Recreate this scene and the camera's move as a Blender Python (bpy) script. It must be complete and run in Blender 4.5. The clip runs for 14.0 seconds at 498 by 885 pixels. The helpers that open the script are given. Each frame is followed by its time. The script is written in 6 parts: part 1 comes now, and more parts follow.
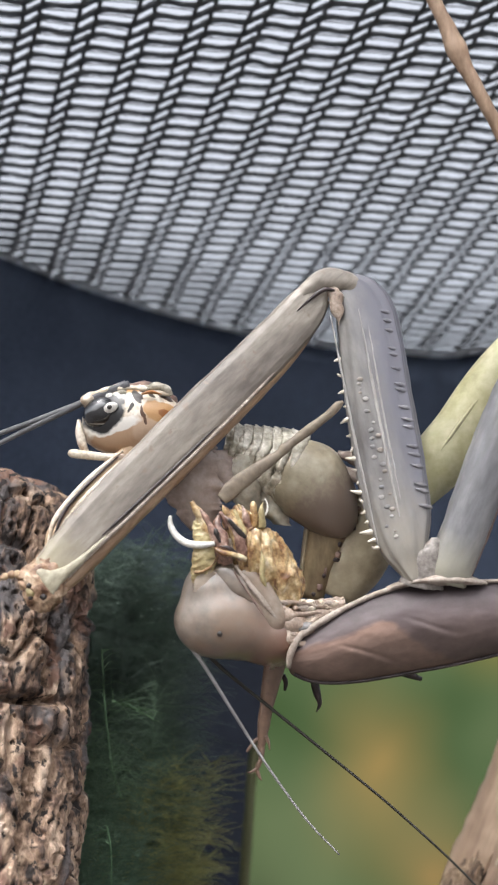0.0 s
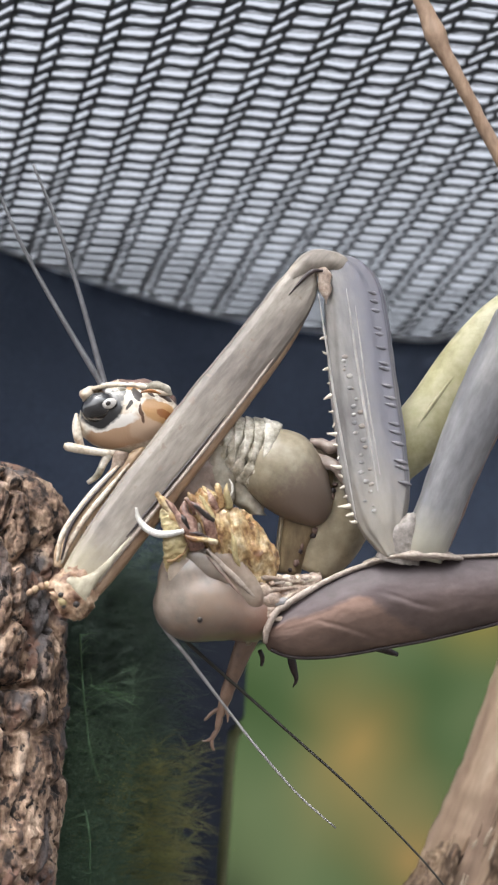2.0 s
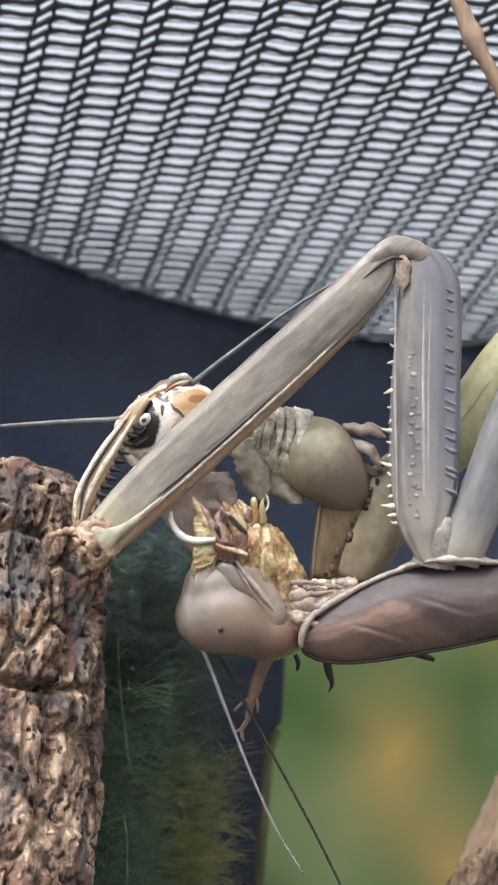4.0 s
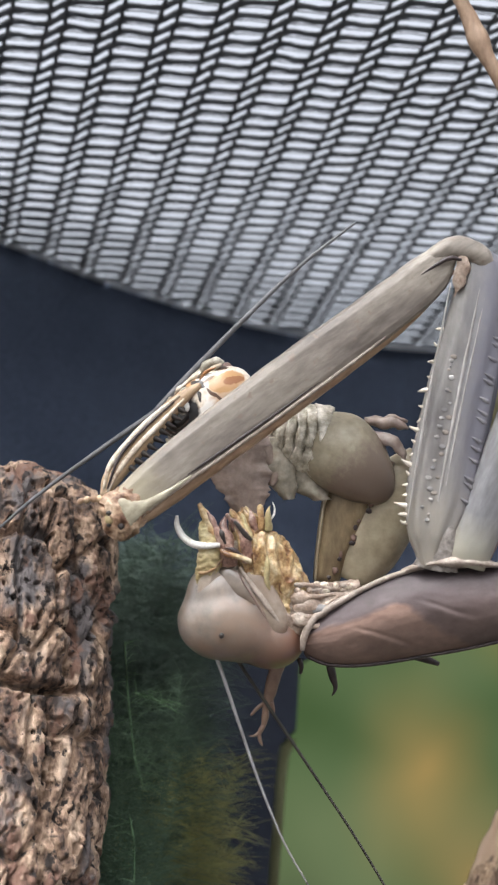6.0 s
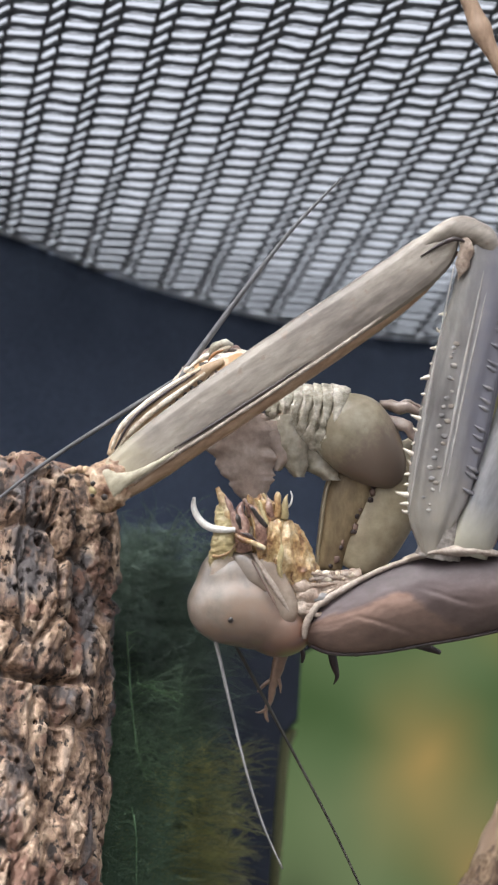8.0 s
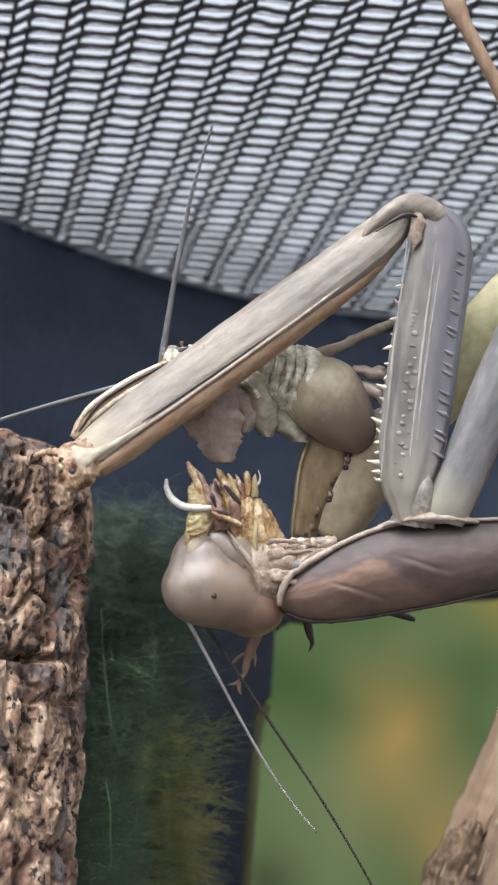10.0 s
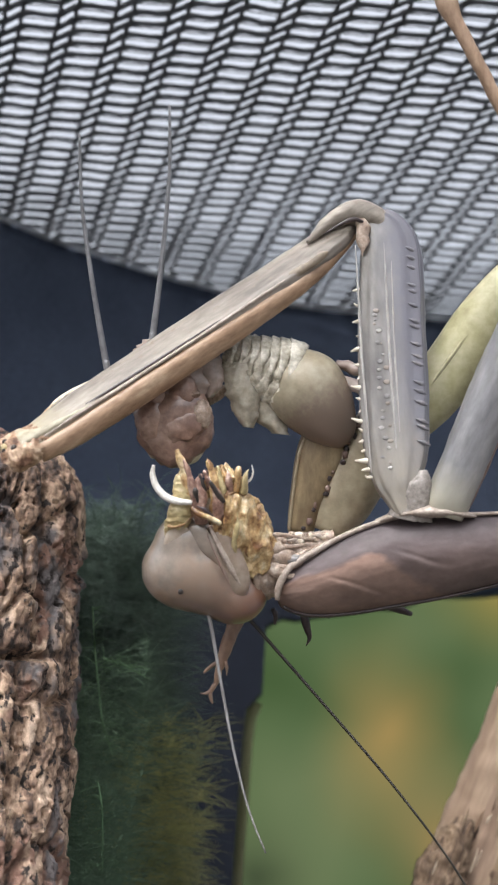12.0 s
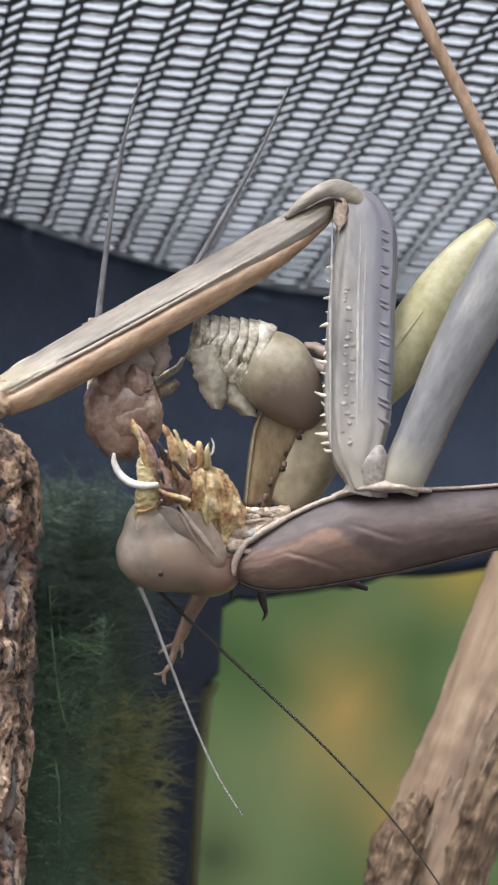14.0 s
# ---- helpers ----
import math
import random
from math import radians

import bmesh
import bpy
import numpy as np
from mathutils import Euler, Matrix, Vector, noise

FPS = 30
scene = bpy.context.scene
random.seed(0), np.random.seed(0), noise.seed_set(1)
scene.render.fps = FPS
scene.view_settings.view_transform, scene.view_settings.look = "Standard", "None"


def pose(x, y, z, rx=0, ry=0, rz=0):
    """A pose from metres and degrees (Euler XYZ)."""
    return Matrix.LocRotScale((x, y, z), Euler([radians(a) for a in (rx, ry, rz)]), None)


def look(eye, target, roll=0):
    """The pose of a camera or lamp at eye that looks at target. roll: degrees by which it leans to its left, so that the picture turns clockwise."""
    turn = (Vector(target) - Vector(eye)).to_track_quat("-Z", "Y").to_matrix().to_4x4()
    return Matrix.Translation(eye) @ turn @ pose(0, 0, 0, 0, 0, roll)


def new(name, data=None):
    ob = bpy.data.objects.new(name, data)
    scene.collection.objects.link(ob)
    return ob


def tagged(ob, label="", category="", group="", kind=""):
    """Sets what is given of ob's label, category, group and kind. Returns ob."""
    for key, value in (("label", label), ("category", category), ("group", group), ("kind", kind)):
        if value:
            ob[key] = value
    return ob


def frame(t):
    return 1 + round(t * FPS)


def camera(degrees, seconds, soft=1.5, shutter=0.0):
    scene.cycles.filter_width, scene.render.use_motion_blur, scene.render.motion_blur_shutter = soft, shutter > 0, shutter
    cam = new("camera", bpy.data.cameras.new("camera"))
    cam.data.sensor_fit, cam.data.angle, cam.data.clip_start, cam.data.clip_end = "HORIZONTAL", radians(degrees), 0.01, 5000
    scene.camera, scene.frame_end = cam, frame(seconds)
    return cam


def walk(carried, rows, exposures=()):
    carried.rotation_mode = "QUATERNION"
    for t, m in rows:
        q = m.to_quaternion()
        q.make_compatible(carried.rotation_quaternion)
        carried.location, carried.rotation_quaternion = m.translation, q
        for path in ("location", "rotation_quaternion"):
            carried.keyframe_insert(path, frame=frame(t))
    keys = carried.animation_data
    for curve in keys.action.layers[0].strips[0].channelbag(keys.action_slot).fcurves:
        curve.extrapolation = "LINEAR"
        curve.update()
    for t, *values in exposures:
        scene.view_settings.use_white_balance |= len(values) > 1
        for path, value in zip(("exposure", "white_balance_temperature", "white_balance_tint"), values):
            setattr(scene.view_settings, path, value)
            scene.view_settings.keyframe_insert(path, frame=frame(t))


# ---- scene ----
# Everything is built in metres. The insects are drawn on a sheet of units of U metres,
# which stands D0 in front of the camera's resting place, square to its line of sight.
TILT = 25.0
D0 = 0.105
U = D0 / 2501.0
EYE = Vector((0.0, 0.0, 1.0))
SHEET = Matrix.Translation(EYE) @ Matrix.Rotation(radians(TILT), 4, "X")

# seconds, sideways and upward sway of the camera, turn to the left, turn upwards
PATH = [
    (0.0, -0.0022, 0.0012, -1.364, 0.766),
    (0.5, -0.0022, 0.0012, -2.101, 0.333),
    (1.0, -0.0022, 0.0012, -2.523, -0.160),
    (1.5, -0.0022, 0.0012, -2.275, 0.227),
    (2.0, -0.0022, 0.0012, -2.241, 0.149),
    (2.2, -0.0022, 0.0012, -2.720, -0.150),
    (2.3, -0.0022, 0.0012, -2.700, -0.130),
    (2.4, -0.0022, 0.0012, -1.140, 0.420),
    (2.5, -0.0022, 0.0012, -0.262, 0.788),
    (3.0, -0.0022, 0.0012, 0.038, 0.999),
    (3.5, -0.0022, 0.0012, -0.486, 0.571),
    (3.7, -0.0022, 0.0012, -0.768, 0.289),
    (5.8, 0.0000, 0.0000, 0.875, 1.123),
    (6.0, 0.0000, 0.0000, 0.630, 1.054),
    (6.5, 0.0000, 0.0000, 0.770, 0.703),
    (7.0, 0.0000, 0.0000, 0.596, 0.456),
    (7.5, 0.0000, 0.0000, 0.000, 0.000),
    (8.0, 0.0000, 0.0000, 0.701, 0.667),
    (8.5, 0.0000, 0.0000, 1.123, 1.228),
    (9.0, 0.0000, 0.0000, 0.034, 0.105),
    (9.2, 0.0000, 0.0000, -0.279, -0.351),
    (11.3, -0.0003, 0.0000, -0.540, -0.118),
    (11.5, -0.0003, 0.0000, -0.901, -0.362),
    (12.0, -0.0003, 0.0000, -0.832, -0.348),
    (12.5, -0.0003, 0.0000, -0.447, 0.158),
    (13.0, -0.0003, 0.0000, -0.830, -0.014),
    (13.5, -0.0003, 0.0000, -1.989, -0.992),
    (14.0, -0.0003, 0.0000, -2.585, -1.205),
]

cam = camera(20.0, 14.0, soft=2.2)
cam.data.dof.use_dof = True
cam.data.dof.focus_distance = 0.108
cam.data.dof.aperture_fstop = 74.0
cam_rows = []
for t, sx, sz, turn, lift in PATH:
    m = SHEET @ Matrix.Translation((sx, 0, sz)) @ Matrix.Rotation(radians(turn), 4, "Z") @ Matrix.Rotation(radians(90 + lift), 4, "X")
    cam_rows.append((t, m))
walk(cam, cam_rows, exposures=[(0.0, 1.5, 6250, 10), (14.0, 1.5, 6250, 10)])

# ---- sky and sun ----
world = bpy.data.worlds.new("sky")
scene.world = world
world.use_nodes = True
wn = world.node_tree
sky = wn.nodes.new("ShaderNodeTexSky")
sky.sky_type = "NISHITA"
sky.sun_disc = False
sky.sun_elevation = radians(52)
sky.sun_rotation = radians(200)
sky.air_density = 1.0
sky.dust_density = 7.0
haze = wn.nodes.new("ShaderNodeHueSaturation")
haze.inputs["Saturation"].default_value = 0.22
wn.links.new(sky.outputs[0], haze.inputs["Color"])
wn.links.new(haze.outputs[0], wn.nodes["Background"].inputs[0])
wn.nodes["Background"].inputs[1].default_value = 0.15
sun = new("sun", bpy.data.lights.new("sun", "SUN"))
sun.data.energy = 1.6
sun.data.angle = radians(11)
sun.data.color = (1.0, 0.95, 0.88)
sun.matrix_world = look((0, 0, 2), (0.45, 0.9, 2 - 1.15))


# ---- materials ----
def ramp(nt, fac, stops):
    r = nt.nodes.new("ShaderNodeValToRGB")
    e = r.color_ramp.elements
    while len(e) < len(stops):
        e.new(0.5)
    for k, (p, c) in zip(e, stops):
        k.position, k.color = p, (*c, 1)
    nt.links.new(fac, r.inputs[0])
    return r.outputs[0]


def noise_node(nt, vec, scale, detail=6.0, rough=0.6, stretch=(1, 1, 1)):
    mp = nt.nodes.new("ShaderNodeMapping")
    mp.inputs["Scale"].default_value = stretch
    nt.links.new(vec, mp.inputs[0])
    n = nt.nodes.new("ShaderNodeTexNoise")
    n.inputs["Scale"].default_value = scale
    n.inputs["Detail"].default_value = detail
    n.inputs["Roughness"].default_value = rough
    nt.links.new(mp.outputs[0], n.inputs["Vector"])
    return n.outputs[0]


def mix(nt, fac, a, b, kind="MIX"):
    m = nt.nodes.new("ShaderNodeMix")
    m.data_type, m.blend_type = "RGBA", kind
    if isinstance(fac, float):
        m.inputs[0].default_value = fac
    else:
        nt.links.new(fac, m.inputs[0])
    for s, v in ((6, a), (7, b)):
        if isinstance(v, tuple):
            m.inputs[s].default_value = (*v, 1)
        else:
            nt.links.new(v, m.inputs[s])
    return m.outputs[2]


def material(name, stops, scale=900.0, stretch=(1, 1, 1), rough=0.5, bump=0.3, depth=0.0001, fine=4.0, speck=None, spec=0.5, sheen=0.0, trans=0.0, low=0.72, patches=None):
    """A surface whose colour drifts through stops at two scales, with fine relief. speck: colour of small dark marks."""
    m = bpy.data.materials.new(name)
    m.use_nodes = True
    nt = m.node_tree
    p = nt.nodes["Principled BSDF"]
    tc = nt.nodes.new("ShaderNodeTexCoord")
    vec = tc.outputs["Object"]
    n1 = noise_node(nt, vec, scale, stretch=stretch)
    col = ramp(nt, n1, stops)
    n2 = noise_node(nt, vec, scale * fine, stretch=stretch)
    shade = ramp(nt, n2, [(0.3, (low, low * 0.985, low * 0.97)), (0.7, (1.1, 1.1, 1.1))])
    col = mix(nt, 1.0, col, shade, "MULTIPLY")
    if speck:
        n3 = noise_node(nt, vec, scale * 2.3, 3.0)
        mask = ramp(nt, n3, [(0.60, (0, 0, 0)), (0.70, (1, 1, 1))])
        col = mix(nt, mask, col, speck)
    if patches:
        n4 = noise_node(nt, vec, scale * 0.42, 5.0, 0.65, stretch)
        col = mix(nt, ramp(nt, n4, [(0.50, (0, 0, 0)), (0.62, (1, 1, 1))]), col, patches)
    nt.links.new(col, p.inputs["Base Color"])
    p.inputs["Roughness"].default_value = rough
    p.inputs["Specular IOR Level"].default_value = spec
    if sheen:
        p.inputs["Coat Weight"].default_value = sheen
        p.inputs["Coat Roughness"].default_value = 0.13
        p.inputs["Coat IOR"].default_value = 1.5 + 0.3 * sheen
    if trans:
        p.inputs["Subsurface Weight"].default_value = trans
        p.inputs["Subsurface Radius"].default_value = (0.0012, 0.0008, 0.0005)
    if bump:
        b = nt.nodes.new("ShaderNodeBump")
        b.inputs["Strength"].default_value = bump
        b.inputs["Distance"].default_value = depth
        nt.links.new(n2, b.inputs["Height"])
        nt.links.new(b.outputs[0], p.inputs["Normal"])
    return m


def tinted(m, direction, lo, hi, colour, ragged=0.25):
    """Lets the pigment of m turn to colour along a direction of the part's own space, from lo to hi, with an uneven front."""
    nt = m.node_tree
    p = nt.nodes["Principled BSDF"]
    old = p.inputs["Base Color"].links[0].from_socket
    tc = nt.nodes.new("ShaderNodeTexCoord")
    dot = nt.nodes.new("ShaderNodeVectorMath")
    dot.operation = "DOT_PRODUCT"
    nt.links.new(tc.outputs["Object"], dot.inputs[0])
    dot.inputs[1].default_value = [c / U for c in direction]
    span = nt.nodes.new("ShaderNodeMapRange")
    span.inputs["From Min"].default_value, span.inputs["From Max"].default_value = lo, hi
    span.clamp = False
    nt.links.new(dot.outputs["Value"], span.inputs[0])
    add = nt.nodes.new("ShaderNodeMath")
    add.operation = "MULTIPLY_ADD"
    nt.links.new(noise_node(nt, tc.outputs["Object"], 900, 4.0), add.inputs[0])
    add.inputs[1].default_value = 2 * ragged
    sub = nt.nodes.new("ShaderNodeMath")
    sub.operation = "SUBTRACT"
    nt.links.new(span.outputs[0], sub.inputs[0])
    sub.inputs[1].default_value = ragged
    nt.links.new(sub.outputs[0], add.inputs[2])
    nt.links.new(mix(nt, ramp(nt, add.outputs[0], [(0.0, (0, 0, 0)), (1.0, (1, 1, 1))]), old, colour), p.inputs["Base Color"])
    return m


SHELL = material("grey_chitin", [(0.3, (0.165, 0.16, 0.163)), (0.45, (0.225, 0.216, 0.216)), (0.58, (0.275, 0.262, 0.254)), (0.72, (0.35, 0.33, 0.305))], 420, (1, 1, 0.3), 0.4, 0.25, low=0.82, trans=0.08, fine=5.0)
EDGEM = material("pale_grey_edge", [(0.3, (0.30, 0.285, 0.275)), (0.7, (0.44, 0.42, 0.40))], 700, (1, 1, 0.3), 0.36, 0.3, low=0.75, trans=0.1)
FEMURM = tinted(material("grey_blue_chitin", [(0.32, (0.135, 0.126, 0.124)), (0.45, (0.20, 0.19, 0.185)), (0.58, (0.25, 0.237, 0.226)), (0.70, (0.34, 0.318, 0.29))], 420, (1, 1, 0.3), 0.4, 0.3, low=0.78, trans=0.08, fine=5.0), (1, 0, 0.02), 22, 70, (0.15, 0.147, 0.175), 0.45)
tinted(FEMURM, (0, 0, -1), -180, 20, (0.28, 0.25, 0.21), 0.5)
WARM = material("warm_grey_chitin", [(0.3, (0.21, 0.18, 0.155)), (0.5, (0.275, 0.24, 0.21)), (0.72, (0.36, 0.325, 0.285))], 420, (1, 1, 0.3), 0.4, 0.25, low=0.8)
COXAM = material("slate_chitin", [(0.3, (0.135, 0.134, 0.146)), (0.5, (0.20, 0.198, 0.208)), (0.7, (0.28, 0.272, 0.268))], 420, (1, 1, 0.3), 0.42, 0.3, low=0.8, trans=0.06)
TIBIA = material("taupe_chitin", [(0.32, (0.155, 0.132, 0.115)), (0.46, (0.25, 0.218, 0.19)), (0.58, (0.315, 0.278, 0.238)), (0.72, (0.47, 0.425, 0.365))], 560, (1, 1, 0.24), 0.42, 0.35, low=0.72, fine=5.0, speck=(0.235, 0.185, 0.15))
tinted(COXAM, (0, 0, -1), -90, -10, (0.33, 0.31, 0.25))
tinted(TIBIA, (0, 0, 1), 625, 745, (0.46, 0.41, 0.28), 0.35)
LIPPALE = material("cream_lip", [(0.32, (0.27, 0.235, 0.165)), (0.5, (0.42, 0.38, 0.28)), (0.7, (0.58, 0.54, 0.42))], 600, (1, 1, 0.5), 0.4, 0.4, low=0.7)
SHINEND = material("orange_brown_socket", [(0.36, (0.13, 0.06, 0.035)), (0.46, (0.33, 0.20, 0.125)), (0.58, (0.50, 0.35, 0.235)), (0.7, (0.66, 0.52, 0.38))], 800, rough=0.42, bump=0.5, low=0.6)
ORANGE = material("orange_chitin", [(0.3, (0.31, 0.19, 0.115)), (0.55, (0.43, 0.29, 0.19)), (0.75, (0.52, 0.40, 0.28))], 700, (1, 1, 0.3), 0.4, 0.3, low=0.68)
JOINT = material("pink_membrane", [(0.3, (0.27, 0.19, 0.145)), (0.55, (0.43, 0.335, 0.27)), (0.75, (0.64, 0.55, 0.47))], 900, rough=0.42, bump=0.6, trans=0.1, low=0.62)
SPINE = material("ivory_spine", [(0.3, (0.62, 0.55, 0.45)), (0.7, (0.80, 0.75, 0.66))], 1500, rough=0.35, bump=0.1)
TROCH = material("pinkish_grey_joint", [(0.34, (0.19, 0.16, 0.145)), (0.5, (0.28, 0.25, 0.23)), (0.66, (0.38, 0.345, 0.315))], 700, rough=0.4, bump=0.6, low=0.58)
DARK = material("dark_chitin", [(0.3, (0.02, 0.016, 0.015)), (0.7, (0.05, 0.04, 0.035))], 1500, rough=0.35, bump=0.2)
def pronotum_material():
    """Plum along the upper edge, reddish brown below, with darker creases; the bands run lengthwise in the shield's own coordinates."""
    m = material("brown_pronotum", [(0.3, (0.86, 0.86, 0.87)), (0.7, (1.12, 1.1, 1.08))], 300, (0.8, 1, 1.2), 0.5, 0.25, low=0.86, spec=0.3)
    nt = m.node_tree
    p = nt.nodes["Principled BSDF"]
    old = p.inputs["Base Color"].links[0].from_socket
    uvm = nt.nodes.new("ShaderNodeUVMap")
    uvm.uv_map = "across"
    sep = nt.nodes.new("ShaderNodeSeparateXYZ")
    nt.links.new(uvm.outputs[0], sep.inputs[0])

    def calc(kind, x, y, z=None):
        n = nt.nodes.new("ShaderNodeMath")
        n.operation = kind
        for s, v in zip(n.inputs, (x, y, z)):
            if v is None:
                continue
            if isinstance(v, float):
                s.default_value = v
            else:
                nt.links.new(v, s)
        return n.outputs[0]

    warp = calc("MULTIPLY_ADD", noise_node(nt, uvm.outputs[0], 4.0, 3.0, 0.55), 0.3, -0.15)
    rise = calc("MAXIMUM", calc("SUBTRACT", sep.outputs[0], 0.45), 0.0)
    field = calc("SUBTRACT", calc("SUBTRACT", calc("ADD", sep.outputs[1], warp), calc("MULTIPLY", rise, 2.0)), 0.29)
    # Both ramps darken at the lower edge: underside shade put into the colour.
    plum = ramp(nt, sep.outputs[1], [(0.0, (0.075, 0.062, 0.068)), (0.35, (0.12, 0.094, 0.095)), (0.7, (0.18, 0.135, 0.124)), (1.0, (0.13, 0.096, 0.088))])
    brown = ramp(nt, sep.outputs[1], [(0.3, (0.29, 0.192, 0.155)), (0.7, (0.25, 0.175, 0.145)), (1.0, (0.18, 0.124, 0.104))])
    band = mix(nt, ramp(nt, field, [(0.0, (0, 0, 0)), (0.07, (1, 1, 1))]), plum, brown)
    nt.links.new(mix(nt, 1.0, band, old, "MULTIPLY"), p.inputs["Base Color"])
    return m


PRONOTUM = pronotum_material()
BROWN = material("brown_edge", [(0.25, (0.13, 0.085, 0.07)), (0.5, (0.20, 0.13, 0.105)), (0.75, (0.27, 0.18, 0.14))], 400, rough=0.45, bump=0.3)
RIM = material("dark_rim", [(0.3, (0.03, 0.022, 0.024)), (0.7, (0.07, 0.05, 0.05))], 900, rough=0.35, bump=0.2)
PALE_RIM = material("pale_rim", [(0.3, (0.29, 0.23, 0.19)), (0.7, (0.48, 0.41, 0.355))], 900, rough=0.42, bump=0.4, low=0.7)
HEAD = material("beige_head", [(0.3, (0.20, 0.148, 0.11)), (0.5, (0.275, 0.212, 0.165)), (0.75, (0.35, 0.288, 0.233))], 330, rough=0.34, bump=0.25, sheen=0.25, trans=0.12, low=0.8)
tinted(HEAD, (0.6, 0, -1), 40, 110, (0.27, 0.16, 0.11))
AMBER = material("pale_amber_cuticle", [(0.36, (0.20, 0.09, 0.035)), (0.44, (0.44, 0.27, 0.12)), (0.54, (0.60, 0.43, 0.22)), (0.66, (0.78, 0.66, 0.45))], 800, rough=0.28, bump=0.5, sheen=0.4, trans=0.15, low=0.6)
JAW = material("reddish_jaw", [(0.34, (0.13, 0.06, 0.045)), (0.5, (0.34, 0.20, 0.155)), (0.66, (0.60, 0.44, 0.36))], 900, rough=0.28, bump=0.5, sheen=0.4, low=0.6)
CHEEK = material("pale_cheek", [(0.3, (0.30, 0.235, 0.18)), (0.5, (0.375, 0.31, 0.25)), (0.75, (0.45, 0.385, 0.32))], 400, rough=0.34, bump=0.25, sheen=0.25, trans=0.12, low=0.82)
WHITE = material("white_palp", [(0.3, (0.62, 0.60, 0.56)), (0.7, (0.80, 0.78, 0.74))], 1200, rough=0.35, bump=0.1)
OLIVE = material("olive_cuticle", [(0.25, (0.225, 0.185, 0.12)), (0.5, (0.335, 0.285, 0.195)), (0.75, (0.42, 0.37, 0.27))], 260, rough=0.4, bump=0.3, trans=0.1, low=0.8)
YELLOW = material("yellow_green_chitin", [(0.3, (0.32, 0.30, 0.16)), (0.5, (0.41, 0.385, 0.22)), (0.75, (0.48, 0.46, 0.31))], 300, rough=0.45, bump=0.2, low=0.85)
RIDGE = material("cream_segments", [(0.34, (0.20, 0.18, 0.135)), (0.48, (0.44, 0.405, 0.325)), (0.64, (0.76, 0.72, 0.64))], 600, rough=0.36, bump=0.4, low=0.7, sheen=0.2)
FLESH = material("torn_flesh", [(0.25, (0.20, 0.145, 0.12)), (0.5, (0.285, 0.222, 0.192)), (0.75, (0.39, 0.32, 0.285))], 420, rough=0.34, bump=0.25, depth=0.0001, sheen=0.2, trans=0.15, low=0.8)
CREAM = material("cream_face", [(0.3, (0.42, 0.29, 0.19)), (0.42, (0.62, 0.51, 0.39)), (0.55, (0.74, 0.66, 0.54)), (0.75, (0.82, 0.77, 0.69))], 900, rough=0.33, bump=0.4, sheen=0.25, low=0.75)
TAN = material("tan_leg", [(0.3, (0.38, 0.25, 0.14)), (0.6, (0.56, 0.41, 0.27)), (0.8, (0.66, 0.52, 0.37))], 800, (1, 1, 0.2), 0.42, 0.3)
FEELER = material("grey_feeler", [(0.3, (0.22, 0.21, 0.21)), (0.7, (0.36, 0.35, 0.35))], 300, rough=0.45, bump=0.0)
DARKFEEL = material("dark_feeler", [(0.3, (0.022, 0.02, 0.015)), (0.7, (0.05, 0.046, 0.036))], 300, rough=0.5, bump=0.0)
EYE_BLACK = material("black_eye", [(0.3, (0.008, 0.008, 0.010)), (0.7, (0.02, 0.02, 0.024))], 900, rough=0.12, bump=0.05, sheen=0.8)
NET = material("grey_netting", [(0.3, (0.05, 0.053, 0.06)), (0.7, (0.14, 0.145, 0.157))], 900, rough=0.45, bump=0.3)


def let_light_through(m, tint, share):
    """Thin fabric: part of the light that falls on one side comes out on the other."""
    nt = m.node_tree
    glow = nt.nodes.new("ShaderNodeBsdfTranslucent")
    glow.inputs[0].default_value = (*tint, 1)
    both = nt.nodes.new("ShaderNodeMixShader")
    both.inputs[0].default_value = share
    nt.links.new(nt.nodes["Principled BSDF"].outputs[0], both.inputs[1])
    nt.links.new(glow.outputs[0], both.inputs[2])
    nt.links.new(both.outputs[0], nt.nodes["Material Output"].inputs[0])


let_light_through(NET, (0.30, 0.32, 0.35), 0.2)
HEM = material("pale_hem", [(0.3, (0.30, 0.32, 0.34)), (0.7, (0.50, 0.52, 0.55))], 900, rough=0.6, bump=0.3)
let_light_through(HEM, (0.55, 0.58, 0.62), 0.6)
LUMPM = material("raw_brown_flesh", [(0.28, (0.16, 0.09, 0.068)), (0.5, (0.30, 0.19, 0.15)), (0.72, (0.46, 0.33, 0.27))], 420, rough=0.3, bump=0.3, sheen=0.45, trans=0.15, low=0.7)
FARTAN = material("olive_tan_chitin", [(0.3, (0.15, 0.105, 0.058)), (0.5, (0.25, 0.19, 0.11)), (0.75, (0.37, 0.30, 0.195))], 420, (1, 1, 0.4), 0.42, 0.3, low=0.75)
PEEL = material("dark_stick_bark", [(0.34, (0.07, 0.045, 0.031)), (0.46, (0.19, 0.126, 0.083)), (0.58, (0.33, 0.235, 0.158)), (0.7, (0.55, 0.42, 0.29))], 800, (1, 1, 0.16), 0.85, 0.9, depth=0.0003, low=0.5)
BLUESHELL = material("blue_grey_chitin", [(0.3, (0.125, 0.123, 0.145)), (0.5, (0.185, 0.182, 0.205)), (0.7, (0.26, 0.25, 0.255))], 600, (1, 1, 0.25), 0.42, 0.4, low=0.75, trans=0.06)
MOSSD = material("dark_moss", [(0.3, (0.075, 0.115, 0.095)), (0.7, (0.115, 0.175, 0.13))], 150, rough=0.7, bump=0.0)
